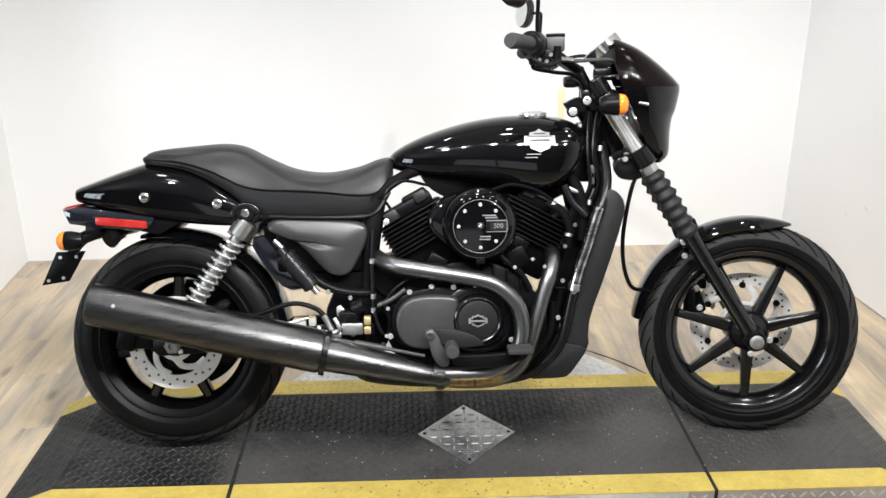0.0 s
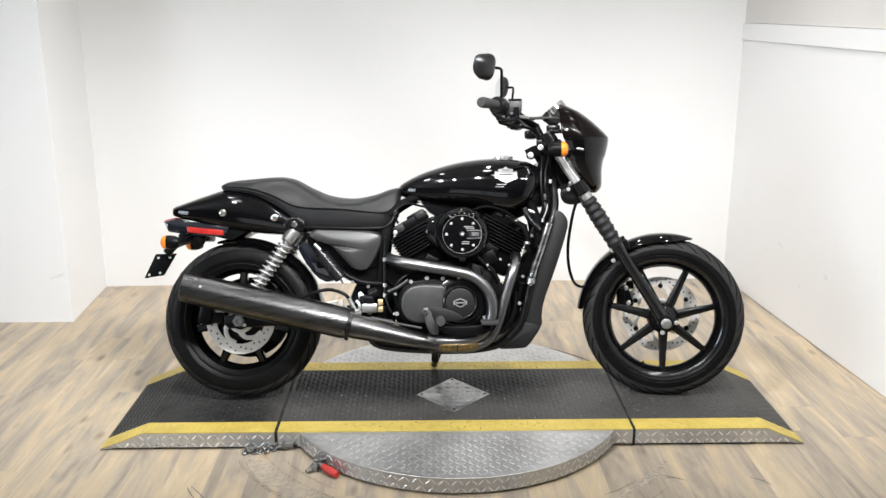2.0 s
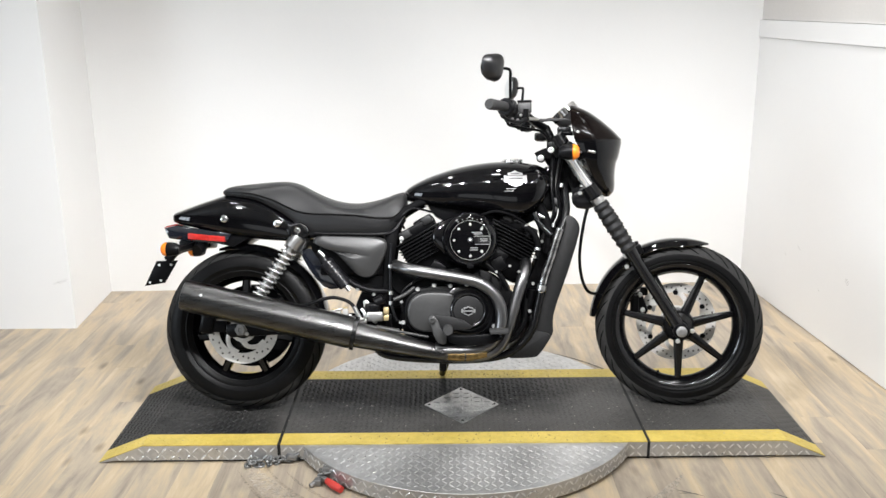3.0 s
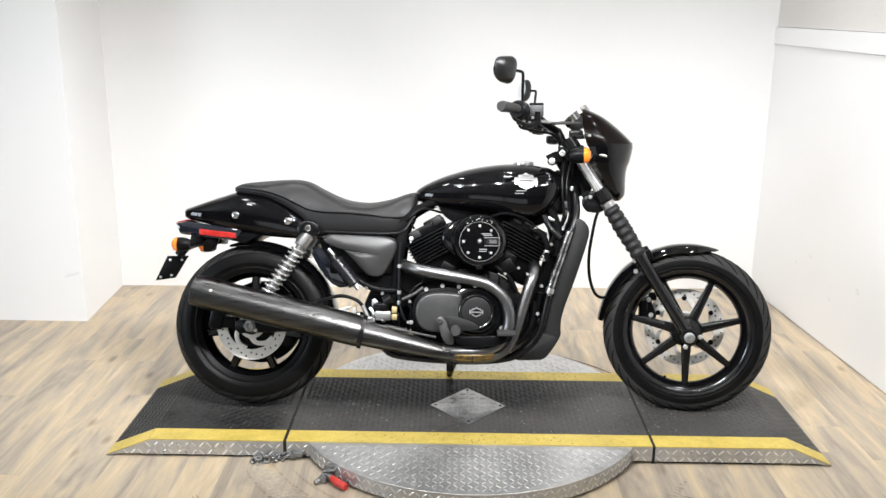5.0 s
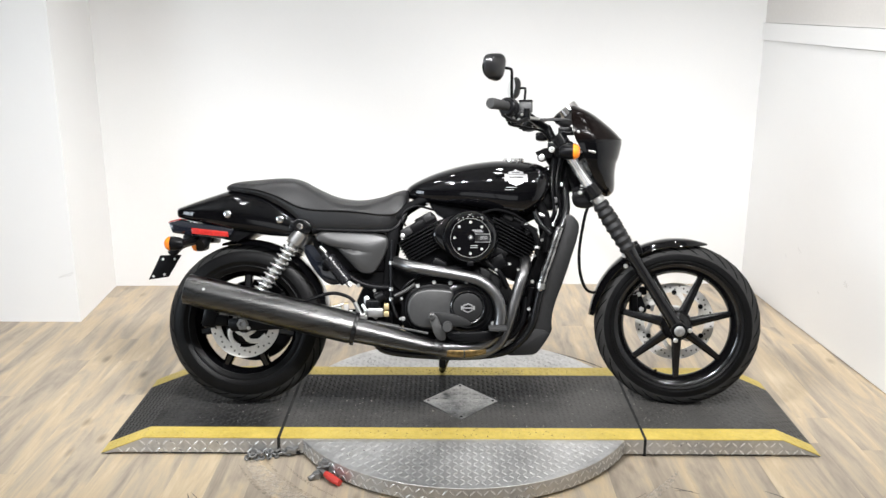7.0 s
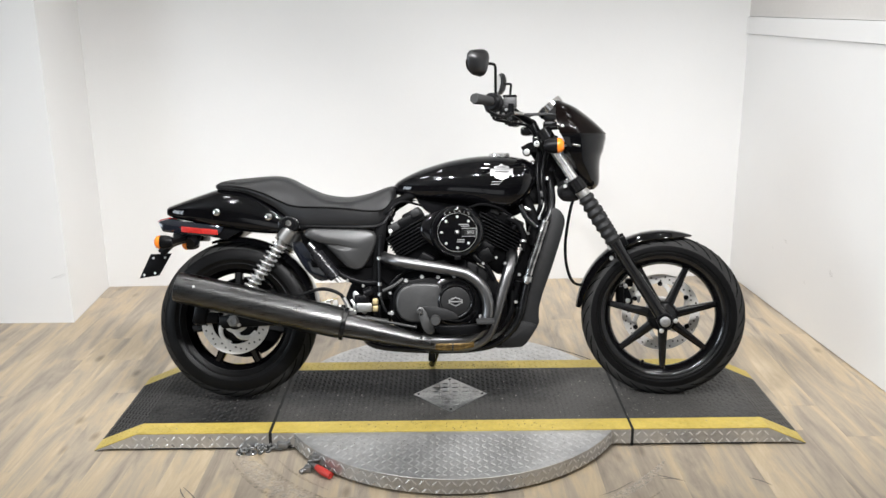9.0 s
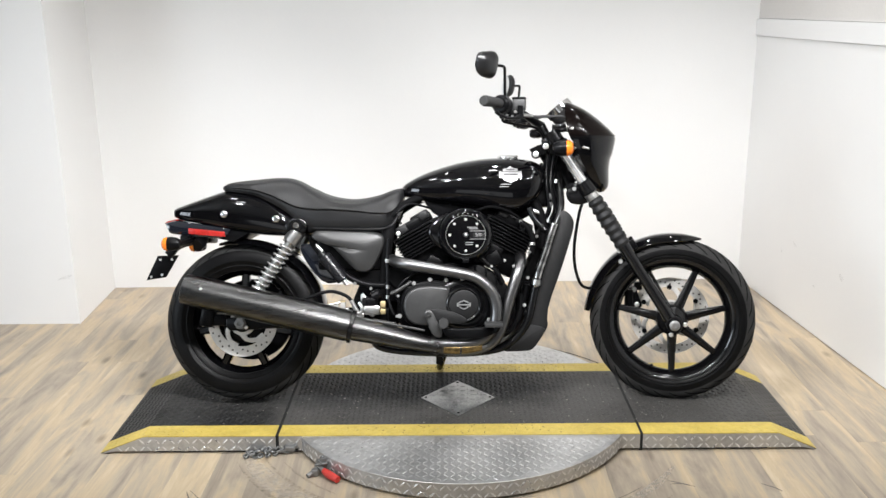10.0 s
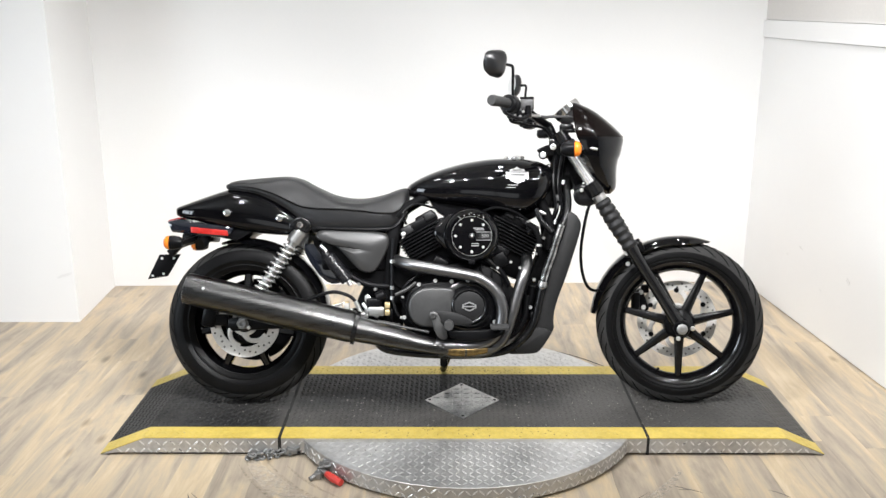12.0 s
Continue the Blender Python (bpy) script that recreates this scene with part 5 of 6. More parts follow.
# inner fender over the rear tyre
fixed("inner_fender", arc_fender(RX, 0.2905, 0.299, -8, 108, 0.084, 0.02, taper=1.0, tip_taper=0.55), GLOSS, None, "gloss black inner rear fender", 60, plain=True)
fixed("mud_flap", prism(rounded([(-0.575, 0.565), (-0.52, 0.57), (-0.465, 0.53), (-0.425, 0.475), (-0.425, 0.43), (-0.475, 0.425), (-0.525, 0.475)], 1), -0.095, 0.095, 0.004), LAMPH, None, "gloss black splash guard, blue sheen put into its colour", plain=True)

# swing arm and shocks
for s in (-1, 1):
    arm = fixed("swingarm", prism([(-0.25, 0.34), (-0.25, 0.29), (-0.70, 0.268), (-0.81, 0.262), (-0.825, 0.277), (-0.825, 0.307), (-0.70, 0.318)], s * 0.095 - 0.012, s * 0.095 + 0.012, 0.005), SATIN, None, "black swing arm", plain=True)
    part("axle_nut", lathe([(0, 0), (0.022, 0), (0.022, 0.003), (0.0185, 0.003), (0.0185, 0.011), (0.016, 0.013), (0.009, 0.013), (0.007, 0.009), (0, 0.009)], (-0.773, s * 0.107, 0.289), (0, s, 0), 6), ZINC, arm)
    bolt(arm, (-0.752, s * 0.107, 0.275), (0, s, 0), 0.007, 0.005)
    y = s * 0.116
    top, bot = Vector((-0.555, y, 0.627)), Vector((-0.722, y, 0.392))
    d = (bot - top).normalized()
    across = d.orthogonal().normalized()
    shock = part("shock_absorber", rod(top + d * 0.02, bot, 0.012, 14), CHROME, bike, "chrome coil-over rear shock")
    part("shock_cap", lathe([(0.02, 0), (0.0275, 0.003), (0.0285, 0.01), (0.0285, 0.047), (0.025, 0.05)], top + d * 0.018, d, 24), STEEL, shock, "bare metal shock cap")
    part("damper_body", rod(top + d * 0.06, top + d * 0.265, 0.0155, 16), STEEL, shock)
    coil = [top + d * (0.07 + 0.195 * k / 160) + 0.0245 * (math.cos(k / 160 * 20 * math.pi) * across + math.sin(k / 160 * 20 * math.pi) * d.cross(across)) for k in range(161)]
    part("coil_spring", tube(coil, 0.0038, 7, 1), FORKT, shock, "chrome coil spring")
    part("shock_eye", lathe([(0.01, -0.014), (0.02, -0.012), (0.02, 0.012), (0.01, 0.014)], bot, (0, 1, 0), 20), SATIN, shock)

# side covers
def domed(outline, s):
    """A moulded cover: a rim that swells out to a soft, slightly crowned face."""
    bm = bmesh.new()
    cx, cz = sum(p[0] for p in outline) / len(outline), sum(p[1] for p in outline) / len(outline) - 0.022
    steps = [(1, 0.105), (1, 0.122), (0.99, 0.128), (0.965, 0.1325)] + [(k, 0.1335 + 0.018 * (1 - k * k)) for k in np.linspace(0.94, 0.06, 22)]

    def height(x, z, y):
        """The face, with a crease that runs from the rear corner and fades towards the front."""
        fade = min(1.0, max(0.0, (-0.31 - x) / 0.10))
        line = z - (0.578 - 0.13 * (x + 0.47))
        return y - 0.007 * fade * math.exp(-((line / 0.011) ** 2)) - 0.007 * fade * (math.exp(line / 0.03) if line < 0 else 0)

    rows = [[bm.verts.new((cx + (x - cx) * k, s * height(cx + (x - cx) * k, cz + (z - cz) * k, y), cz + (z - cz) * k)) for x, z in outline] for k, y in steps]
    n = len(outline)
    for a, b in zip(rows, rows[1:]):
        for i in range(n):
            bm.faces.new((a[i], a[(i + 1) % n], b[(i + 1) % n], b[i]))
    bm.faces.new(rows[0])
    bm.faces.new(rows[-1])
    return bm


for s in (-1, 1):
    fixed("side_cover", domed(rounded([(-0.517, 0.598), (-0.495, 0.630), (-0.44, 0.630), (-0.325, 0.625), (-0.266, 0.615), (-0.254, 0.592), (-0.262, 0.56), (-0.293, 0.498), (-0.312, 0.478), (-0.352, 0.480), (-0.38, 0.508), (-0.418, 0.552), (-0.455, 0.583)], 3), s), SIDE, None, "satin graphite side cover", 60)
fixed("battery_box", box(-0.38, 0, 0.56, 0.22, 0.22, 0.15, 0.01), ENGINE, None)
fixed("frame_plate", prism(rounded([(-0.53, 0.625), (-0.26, 0.612), (-0.25, 0.44), (-0.33, 0.43), (-0.43, 0.475), (-0.515, 0.56)], 1), -0.1, 0.1, 0.004), MATTE, None)
fixed("canister", join(rod((-0.467, -0.132, 0.538), (-0.40, -0.132, 0.452), 0.0225, 20, 0.004), rod((-0.478, -0.132, 0.552), (-0.467, -0.132, 0.538), 0.012), rod((-0.463, -0.132, 0.533), (-0.458, -0.132, 0.527), 0.0245, 20)), CANIS, None, "satin black canister below the seat")
fixed("canister_outlet", rod((-0.40, -0.132, 0.452), (-0.388, -0.132, 0.437), 0.008), STEEL, None)
fixed("canister_inlet", rod((-0.47, -0.14, 0.555), (-0.49, -0.14, 0.575), 0.006), STEEL, None)

# frame
for s in (-1, 1):
    fixed("frame_downtube", tube([(0.352, s * 0.045, 0.80), (0.352 + max(0, s) * 0.02, s * 0.105, 0.70), (0.318 + max(0, s) * 0.045, s * 0.128, 0.60), (0.278 + max(0, s) * 0.04, s * 0.13, 0.48), (0.258 + max(0, s) * 0.02, s * 0.13, 0.40), (0.232, s * 0.13, 0.296), (0.175, s * 0.125, 0.228), (0.10, s * 0.12, 0.200), (-0.05, s * 0.12, 0.193), (-0.266, s * 0.12, 0.212), (-0.31, s * 0.12, 0.27)], 0.0135, 14), FRAMEB, None, "gloss black frame tube")
    fixed("frame_rail", tube([(0.28, s * 0.03, 0.76), (0.05, s * 0.045, 0.745), (-0.11, s * 0.055, 0.742), (-0.19, s * 0.08, 0.712), (-0.25, s * 0.10, 0.668), (-0.36, s * 0.11, 0.642), (-0.52, s * 0.11, 0.63)], 0.014, 12), MATTE, None)
    fixed("frame_seat_tube", tube([(-0.21, s * 0.05, 0.71), (-0.234, s * 0.085, 0.65), (-0.246, s * 0.11, 0.60), (-0.256, s * 0.11, 0.50), (-0.265, s * 0.11, 0.40), (-0.275, s * 0.11, 0.25)], [0.014, 0.018, 0.022, 0.016, 0.014, 0.014], 14), MATTE, None)
    fixed("frame_brace", tube([(-0.455, s * 0.11, 0.535), (-0.40, s * 0.115, 0.475), (-0.35, s * 0.12, 0.445), (-0.30, s * 0.12, 0.433), (-0.25, s * 0.12, 0.432)], 0.0115, 12), SATIN, None)
fixed("wiring_cover", prism(rounded([(-0.135, 0.755), (0.27, 0.755), (0.275, 0.68), (0.20, 0.645), (0.05, 0.645), (-0.05, 0.66), (-0.105, 0.695)], 1), -0.055, 0.055, 0.006), SATIN, None)
fixed("swingarm_pivot", prism(rounded([(-0.37, 0.41), (-0.30, 0.47), (-0.20, 0.46), (-0.20, 0.27), (-0.30, 0.255), (-0.38, 0.29)], 1), -0.07, 0.07, 0.008), ENGINE, None)
fixed("steering_head", rod((0.395, 0, 0.775), (0.30, 0, 0.925), 0.032, 24, 0.003), FRAMEB, None)
fixed("head_gusset", prism([(0.29, 0.86), (0.36, 0.84), (0.38, 0.78), (0.33, 0.70), (0.26, 0.70), (0.27, 0.78)], -0.035, 0.035, 0.004), FRAMEB, None)
for k, (y, dx) in enumerate(((-0.055, 0.0), (-0.065, 0.012), (-0.05, 0.024), (-0.072, -0.01))):
    fixed("cable", tube([(0.325 + dx, y + 0.01, 0.895), (0.315 + dx * 0.8, y - 0.01, 0.83), (0.313 + dx * 0.7, y - 0.02, 0.77), (0.322 + dx, y - 0.02, 0.70), (0.30 + dx, y - 0.01, 0.64)], 0.0048, 8), SATIN, None)
fixed("wire_clip", join(box(0.316, -0.084, 0.738, 0.018, 0.012, 0.022, 0.003), box(0.318, -0.084, 0.708, 0.012, 0.012, 0.018, 0.003)), GREYP, None)
steered("front_brake_hose", tube([(0.475, -0.085, 0.745), (0.450, -0.09, 0.705), (0.435, -0.09, 0.64), (0.424, -0.09, 0.555), (0.428, -0.088, 0.48), (0.447, -0.08, 0.424), (0.475, -0.05, 0.405), (0.50, -0.02, 0.41)], 0.0055, 10), SATIN, None, "black hose looping down to the fender")

# radiator with its shroud
rad = fixed("radiator_shroud", prism(rounded([(0.345, 0.692), (0.374, 0.688), (0.398, 0.655), (0.393, 0.615), (0.352, 0.479), (0.309, 0.361), (0.304, 0.305), (0.309, 0.288), (0.285, 0.245), (0.255, 0.203), (0.232, 0.198), (0.133, 0.196), (0.185, 0.243), (0.222, 0.303), (0.243, 0.363), (0.272, 0.451), (0.315, 0.597)], 1), -0.128, 0.128, 0.006), SHROUD, None, "matte black plastic radiator shroud")
fixed("radiator_core", prism([(0.393, 0.63), (0.399, 0.63), (0.316, 0.42), (0.308, 0.42)], -0.10, 0.10), ENGINE, rad)
fixed("shroud_foot", prism(rounded([(0.225, 0.296), (0.305, 0.282), (0.281, 0.243), (0.252, 0.206), (0.232, 0.202), (0.165, 0.202), (0.198, 0.24)], 1), -0.1335, -0.126, 0.003), SHROUD, rad)
for s in (-1,):
    fixed("radiator_trim", tube([(0.328, -0.134, 0.645), (0.313, -0.137, 0.60), (0.298, -0.139, 0.55), (0.286, -0.139, 0.515), (0.276, -0.14, 0.485), (0.264, -0.14, 0.44)], 0.0145, 12), SLEEVE, None, "polished sleeve on the frame tube, highlight streaks in its colour")
    fixed("sleeve_clip", rod((0.263, -0.14, 0.432), (0.267, -0.14, 0.452), 0.0155, 14, 0.002), STEEL, None)
    fixed_bolt(rad, (0.262, -0.143, 0.432), (0, -1, 0), 0.008, 0.006, CHROME)
fixed("coolant_hose", tube([(0.10, -0.10, 0.25), (0.16, -0.12, 0.262), (0.205, -0.12, 0.32), (0.215, -0.11, 0.40)], 0.012, 10), SATIN, None)

# engine
eng = fixed("engine", join(prism(rounded([(-0.21, 0.43), (-0.14, 0.50), (0.03, 0.52), (0.11, 0.49), (0.15, 0.445), (0.195, 0.40), (0.195, 0.30), (0.12, 0.225), (-0.12, 0.215), (-0.22, 0.29)], 1), -0.145, 0.145, 0.01), prism(rounded([(-0.09, 0.50), (-0.02, 0.64), (0.05, 0.64), (0.13, 0.50)], 1), -0.09, 0.09, 0.008)), ENGINE, None, "black V-twin engine with finned cylinders")
for name, base, ang in (("rear_cylinder", (-0.118, 0.573), 29.0), ("front_cylinder", (0.155, 0.580), -28.0)):
    m = Matrix.Translation((base[0], 0, base[1])) @ Matrix.Rotation(radians(-ang), 4, "Y")
    cyl = box(0, 0, -0.02, 0.176, 0.18, 0.17, 0.01)
    cyl.transform(m)
    cyl = fixed(name, cyl, ENGINE, eng, "finned black cylinder")
    for k in range(8):
        fin = box(0, 0, 0.062 - k * 0.0114, 0.186 - 0.002 * abs(k - 2), 0.222, 0.0046, 0.0014, seg=1)
        fin.transform(m)
        fixed("cooling_fin", fin, FIN, cyl)
    head = join(box(0, 0, 0.081, 0.14, 0.17, 0.034, 0.008), box(0.03 if base[0] < 0 else -0.03, 0, 0.095, 0.07, 0.12, 0.022, 0.007))
    head.transform(m)
    hd = fixed("cylinder_head", head, ENGINE, eng)
    sgn = -1 if name == "rear_cylinder" else 1
    for knob in (box(sgn * 0.045, -0.088, 0.083, 0.04, 0.024, 0.03, 0.006), box(-sgn * 0.045, -0.08, 0.092, 0.036, 0.03, 0.03, 0.007)):
        knob.transform(m)
        fixed("head_cover", knob, SHROUD, hd)
    p = m @ Vector((sgn * 0.062, -0.1, 0.078))
    fixed_bolt(hd, p, (0, -1, 0), 0.008, 0.005)
fixed("spark_lead", tube([(-0.20, -0.09, 0.645), (-0.215, -0.10, 0.68), (-0.17, -0.09, 0.715), (-0.10, -0.06, 0.70)], 0.004, 8), SATIN, eng)
fixed("engine_strut", tube([(0.245, -0.10, 0.70), (0.262, -0.105, 0.66), (0.30, -0.11, 0.62)], 0.011, 10), FRAMEB, eng)
fixed("engine_mount", prism(rounded([(0.235, 0.70), (0.262, 0.695), (0.285, 0.682), (0.28, 0.676), (0.255, 0.684)], 1), -0.1, -0.09, 0.002), STEEL, eng)
fixed("horn_cover", join(box(0.24, -0.07, 0.40, 0.04, 0.06, 0.07, 0.01), rod((0.22, -0.11, 0.36), (0.235, -0.11, 0.43), 0.013), rod((0.225, -0.12, 0.335), (0.245, -0.12, 0.33), 0.014)), SATIN, eng)
fixed_bolt(eng, (0.237, -0.125, 0.455), (0, -1, 0), 0.006, 0.006)
fixed_bolt(eng, (0.225, -0.13, 0.36), (0, -1, 0), 0.0065, 0.006)
fixed("starter_housing", join(rod((-0.20, -0.12, 0.465), (-0.20, 0.05, 0.465), 0.05, 24, 0.006), box(-0.235, -0.06, 0.42, 0.06, 0.10, 0.10, 0.01)), ENGINE, eng)
for x, z in ((0.10, 0.545), (0.06, 0.535)):
    fixed("pushrod_cover", box(x + 0.02, -0.10, z - 0.005, 0.05, 0.03, 0.06, 0.006, pose(0, 0, 0, 0, 31, 0)), ENGINE, eng)

# right-hand engine cover with round inspection cover
case = fixed("primary_cover", prism(rounded([(-0.205, 0.365), (-0.19, 0.425), (-0.14, 0.452), (0.02, 0.462), (0.10, 0.44), (0.126, 0.373), (0.11, 0.31), (0.03, 0.275), (-0.14, 0.285), (-0.19, 0.31)], 1), -0.172, -0.14, 0.008), ENGINE, eng, "black engine side cover")
fixed("cover_panel", prism(rounded([(-0.195, 0.36), (-0.183, 0.412), (-0.14, 0.438), (-0.05, 0.436), (-0.03, 0.425), (-0.045, 0.373), (-0.035, 0.315), (-0.10, 0.298), (-0.17, 0.306)], 2), -0.192, -0.165, 0.009, 3), COVER, case, "graphite grey cover panel")
der = fixed("derby_cover", lathe([(0.088, 0.0), (0.088, 0.006), (0.074, 0.012), (0.068, 0.012), (0.063, 0.022), (0.056, 0.026), (0.051, 0.022), (0, 0.022)], (0.014, -0.168, 0.373), (0, -1, 0), 48), RIM, case, "round black inspection cover")
fixed("derby_face", lathe([(0.0, 0.022), (0.049, 0.022), (0.049, 0.0245), (0.046, 0.0255), (0, 0.0255)], (0.014, -0.168, 0.373), (0, -1, 0), 40), SHROUD, der)
em2 = fixed("emblem", join(prism([(0.014 + x * 0.047, 0.373 + z * 0.034) for x, z in SHIELD], -0.196, -0.193)), BADGE, der, "plain silver shield emblem", 0)
fixed("emblem_field", prism([(0.014 + x * 0.047 * 0.76, 0.373 + z * 0.034 * 0.72) for x, z in SHIELD], -0.1972, -0.1955), SATIN, em2, "", 0)
fixed("emblem_bar", box(0.014, -0.1975, 0.373, 0.038, 0.001, 0.0045), BADGE, em2, "", 0)
for x, z in ((-0.155, 0.452), (-0.10, 0.465), (-0.045, 0.463), (0.01, 0.467), (0.07, 0.452), (0.105, 0.41), (-0.205, 0.34), (0.10, 0.325)):
    fixed_bolt(case, (x, -0.172, z - 0.008), (0, -1, 0), 0.0075, 0.007)
fixed("shift_rod", tube([(-0.235, -0.16, 0.408), (-0.20, -0.165, 0.425), (-0.165, -0.168, 0.45)], 0.006, 8), CASTAL, eng)

# air cleaner
air = fixed("air_cleaner", join(lathe([(0.06, 0.0), (0.085, 0.02), (0.093, 0.05), (0.0935, 0.07), (0.089, 0.084), (0.078, 0.092), (0.07, 0.090), (0.068, 0.086), (0, 0.086)], (0.022, -0.108, 0.612), (0, -1, 0), 64)), GLOSS, eng, "gloss black air cleaner cover", 45)
drop = prism(rounded([(-0.114, 0.62), (-0.088, 0.664), (-0.035, 0.692), (0.03, 0.692), (0.03, 0.535), (-0.02, 0.53), (-0.088, 0.578)], 1), -0.172, -0.10, 0.014, 3)
fixed("air_cleaner_snout", drop, GLOSS, air, "", 50)
face = fixed("air_cleaner_face", lathe([(0.0685, 0.0), (0.0685, 0.005), (0.0645, 0.0065), (0.0635, 0.004), (0, 0.005)], (0.022, -0.1945, 0.612), (0, -1, 0), 48), GLOSS, air, "black face plate with bolts and bars")
fixed("face_ring", lathe([(0.0662, 0), (0.0672, 0), (0.0672, 0.0012), (0.0662, 0.0012)], (0.022, -0.2005, 0.612), (0, -1, 0), 64, closed=True), STEEL, face)
for k in range(1, 8):
    a = radians(45 * k)
    fixed_bolt(face, (0.022 + 0.0535 * math.cos(a), -0.199, 0.612 + 0.0535 * math.sin(a)), (0, -1, 0), 0.0048, 0.004)
for k in range(6):
    a = radians(58 + 13 * k)
    fixed_bolt(air, (0.022 + 0.0735 * math.cos(a), -0.1995, 0.612 + 0.0735 * math.sin(a)), (0, -1, 0), 0.0018, 0.002)
fixed("hub_nut", lathe([(0, 0), (0.0095, 0), (0.009, 0.003), (0.006, 0.004), (0.0055, 0.006), (0.003, 0.007), (0, 0.007)], (0.022, -0.199, 0.612), (0, -1, 0), 18), CANIS, face)
fixed_bolt(face, (0.022, -0.205, 0.612), (0, -1, 0), 0.0042, 0.003, STEEL)
fixed("chain_tab", box(0.022, -0.192, 0.524, 0.022, 0.01, 0.016, 0.003), SATIN, air)
fixed("number_frame", box(0.0615, -0.2003, 0.612, 0.050, 0.0014, 0.030), LETTER, face, "silver panel frame", 0)
fixed("number_panel", box(0.0605, -0.2012, 0.612, 0.050, 0.0012, 0.025), SATIN, face, "dark number panel", 0)
fixed("number_field", box(0.0655, -0.202, 0.612, 0.038, 0.0008, 0.017), SHROUD, face, "", 0)
txt = bpy.data.curves.new("number", "FONT")
txt.body, txt.size, txt.extrude, txt.align_x, txt.align_y = "500", 0.0165, 0.0004, "CENTER", "CENTER"
tmp = new("number", txt)
numbers = bpy.data.meshes.new_from_object(tmp)
bpy.data.objects.remove(tmp)
numbers.transform(Matrix.Translation((0.067, -0.2024, 0.592)) @ Matrix.Rotation(radians(90), 4, "X"))
numbers.materials.clear()
numbers.materials.append(LETTER)
no = new("number", numbers)
no.parent = face
for x, z, w in ((0.044, 0.6385, 0.034), (0.049, 0.633, 0.03), (0.034, 0.586, 0.026), (0.033, 0.579, 0.026)):
    fixed("lettering_bar", box(x, -0.2, z, w, 0.0012, 0.0032), LETTER, face, "", 0)

# exhaust
ex = fixed("exhaust_header", tube([(-0.235, -0.10, 0.52), (-0.222, -0.15, 0.520), (-0.18, -0.185, 0.513), (-0.115, -0.192, 0.502), (-0.009, -0.195, 0.484), (0.055, -0.195, 0.466), (0.104, -0.195, 0.424), (0.124, -0.195, 0.366), (0.118, -0.195, 0.31), (0.085, -0.195, 0.262), (0.02, -0.197, 0.242), (-0.06, -0.199, 0.240), (-0.10, -0.2, 0.245)], [0.02] * 11 + [0.022, 0.024], 18, 8), HEADER, None, "satin black exhaust header pipe")
fixed("front_header", tube([(0.215, -0.085, 0.53), (0.212, -0.125, 0.51), (0.197, -0.15, 0.47), (0.172, -0.158, 0.388), (0.148, -0.16, 0.305), (0.118, -0.165, 0.245), (0.06, -0.175, 0.218), (-0.02, -0.185, 0.217), (-0.09, -0.195, 0.23)], 0.0195, 16, 8), HEADER, ex)
fixed("collector", join(tube([(0.072, -0.186, 0.231), (0.02, -0.196, 0.225), (-0.035, -0.2, 0.2255), (-0.055, -0.2, 0.228)], [0.018, 0.0205, 0.0205, 0.02], 14)), GOLD, ex, "heat-tinted collector pipe")
a, b = Vector((-0.932, -0.2, 0.4360)), Vector((-0.372, -0.2, 0.303))
muf = fixed("muffler", lathe([(0.040, 0.05), (0.046, 0.006), (0.0475, 0.0), (0.0505, 0.002), (0.0515, 0.012), (0.053, 0.05), (0.0545, 0.3), (0.0538, (b - a).length - 0.012), (0.05, (b - a).length), (0.02, (b - a).length)], a, b - a, 40), MUFF, None, "long satin black muffler")
fixed("muffler_throat", lathe([(0.0, 0.03), (0.0415, 0.03), (0.0415, 0.04), (0, 0.04)], a, b - a, 24), DARKGAP, muf)
fixed("muffler_clamp", lathe([(0.05, 0), (0.0565, 0.001), (0.0565, 0.014), (0.05, 0.015)], b - (b - a).normalized() * 0.002, b - a, 32), FRAMEB, muf, "black muffler clamp")
fixed("mid_pipe", tube([(-0.362, -0.2, 0.297), (-0.33, -0.2, 0.290), (-0.22, -0.2, 0.264), (-0.10, -0.2, 0.238), (-0.06, -0.199, 0.232)], [0.042, 0.0415, 0.035, 0.026, 0.021], 24), MUFF, muf)
fixed_bolt(muf, (-0.862, -0.2475, 0.4405), (0, -1, 0.25), 0.005, 0.003)
fixed("clamp_band", join(rod((-0.09, -0.2, 0.237), (-0.075, -0.2, 0.234), 0.0265, 20), box(-0.082, -0.2, 0.212, 0.016, 0.02, 0.016, 0.003)), MUFF, muf)
fixed("weld_band", rod((0.004, -0.198, 0.225), (-0.002, -0.1985, 0.225), 0.0215, 20), MUFF, ex)

# foot controls
peg = fixed("foot_peg", rod((-0.055, -0.20, 0.315), (-0.055, -0.30, 0.325), 0.0165, 20, 0.003), GRIP, None, "rubber foot peg with brake pedal")
fixed("peg_bracket", prism(rounded([(-0.122, 0.353), (-0.105, 0.365), (-0.085, 0.345), (-0.078, 0.318), (-0.06, 0.30), (-0.058, 0.27), (-0.078, 0.262), (-0.10, 0.285), (-0.11, 0.325)], 1), -0.225, -0.205, 0.004), CASTAL, peg)
fixed_bolt(peg, (-0.107, -0.225, 0.347), (0, -1, 0), 0.012, 0.008, CASTAL)
fixed("heel_guard", prism(rounded([(-0.11, 0.362), (-0.06, 0.363), (0.0, 0.345), (0.035, 0.318), (-0.02, 0.312), (-0.08, 0.318)], 1), -0.222, -0.214, 0.002), SHROUD, peg)
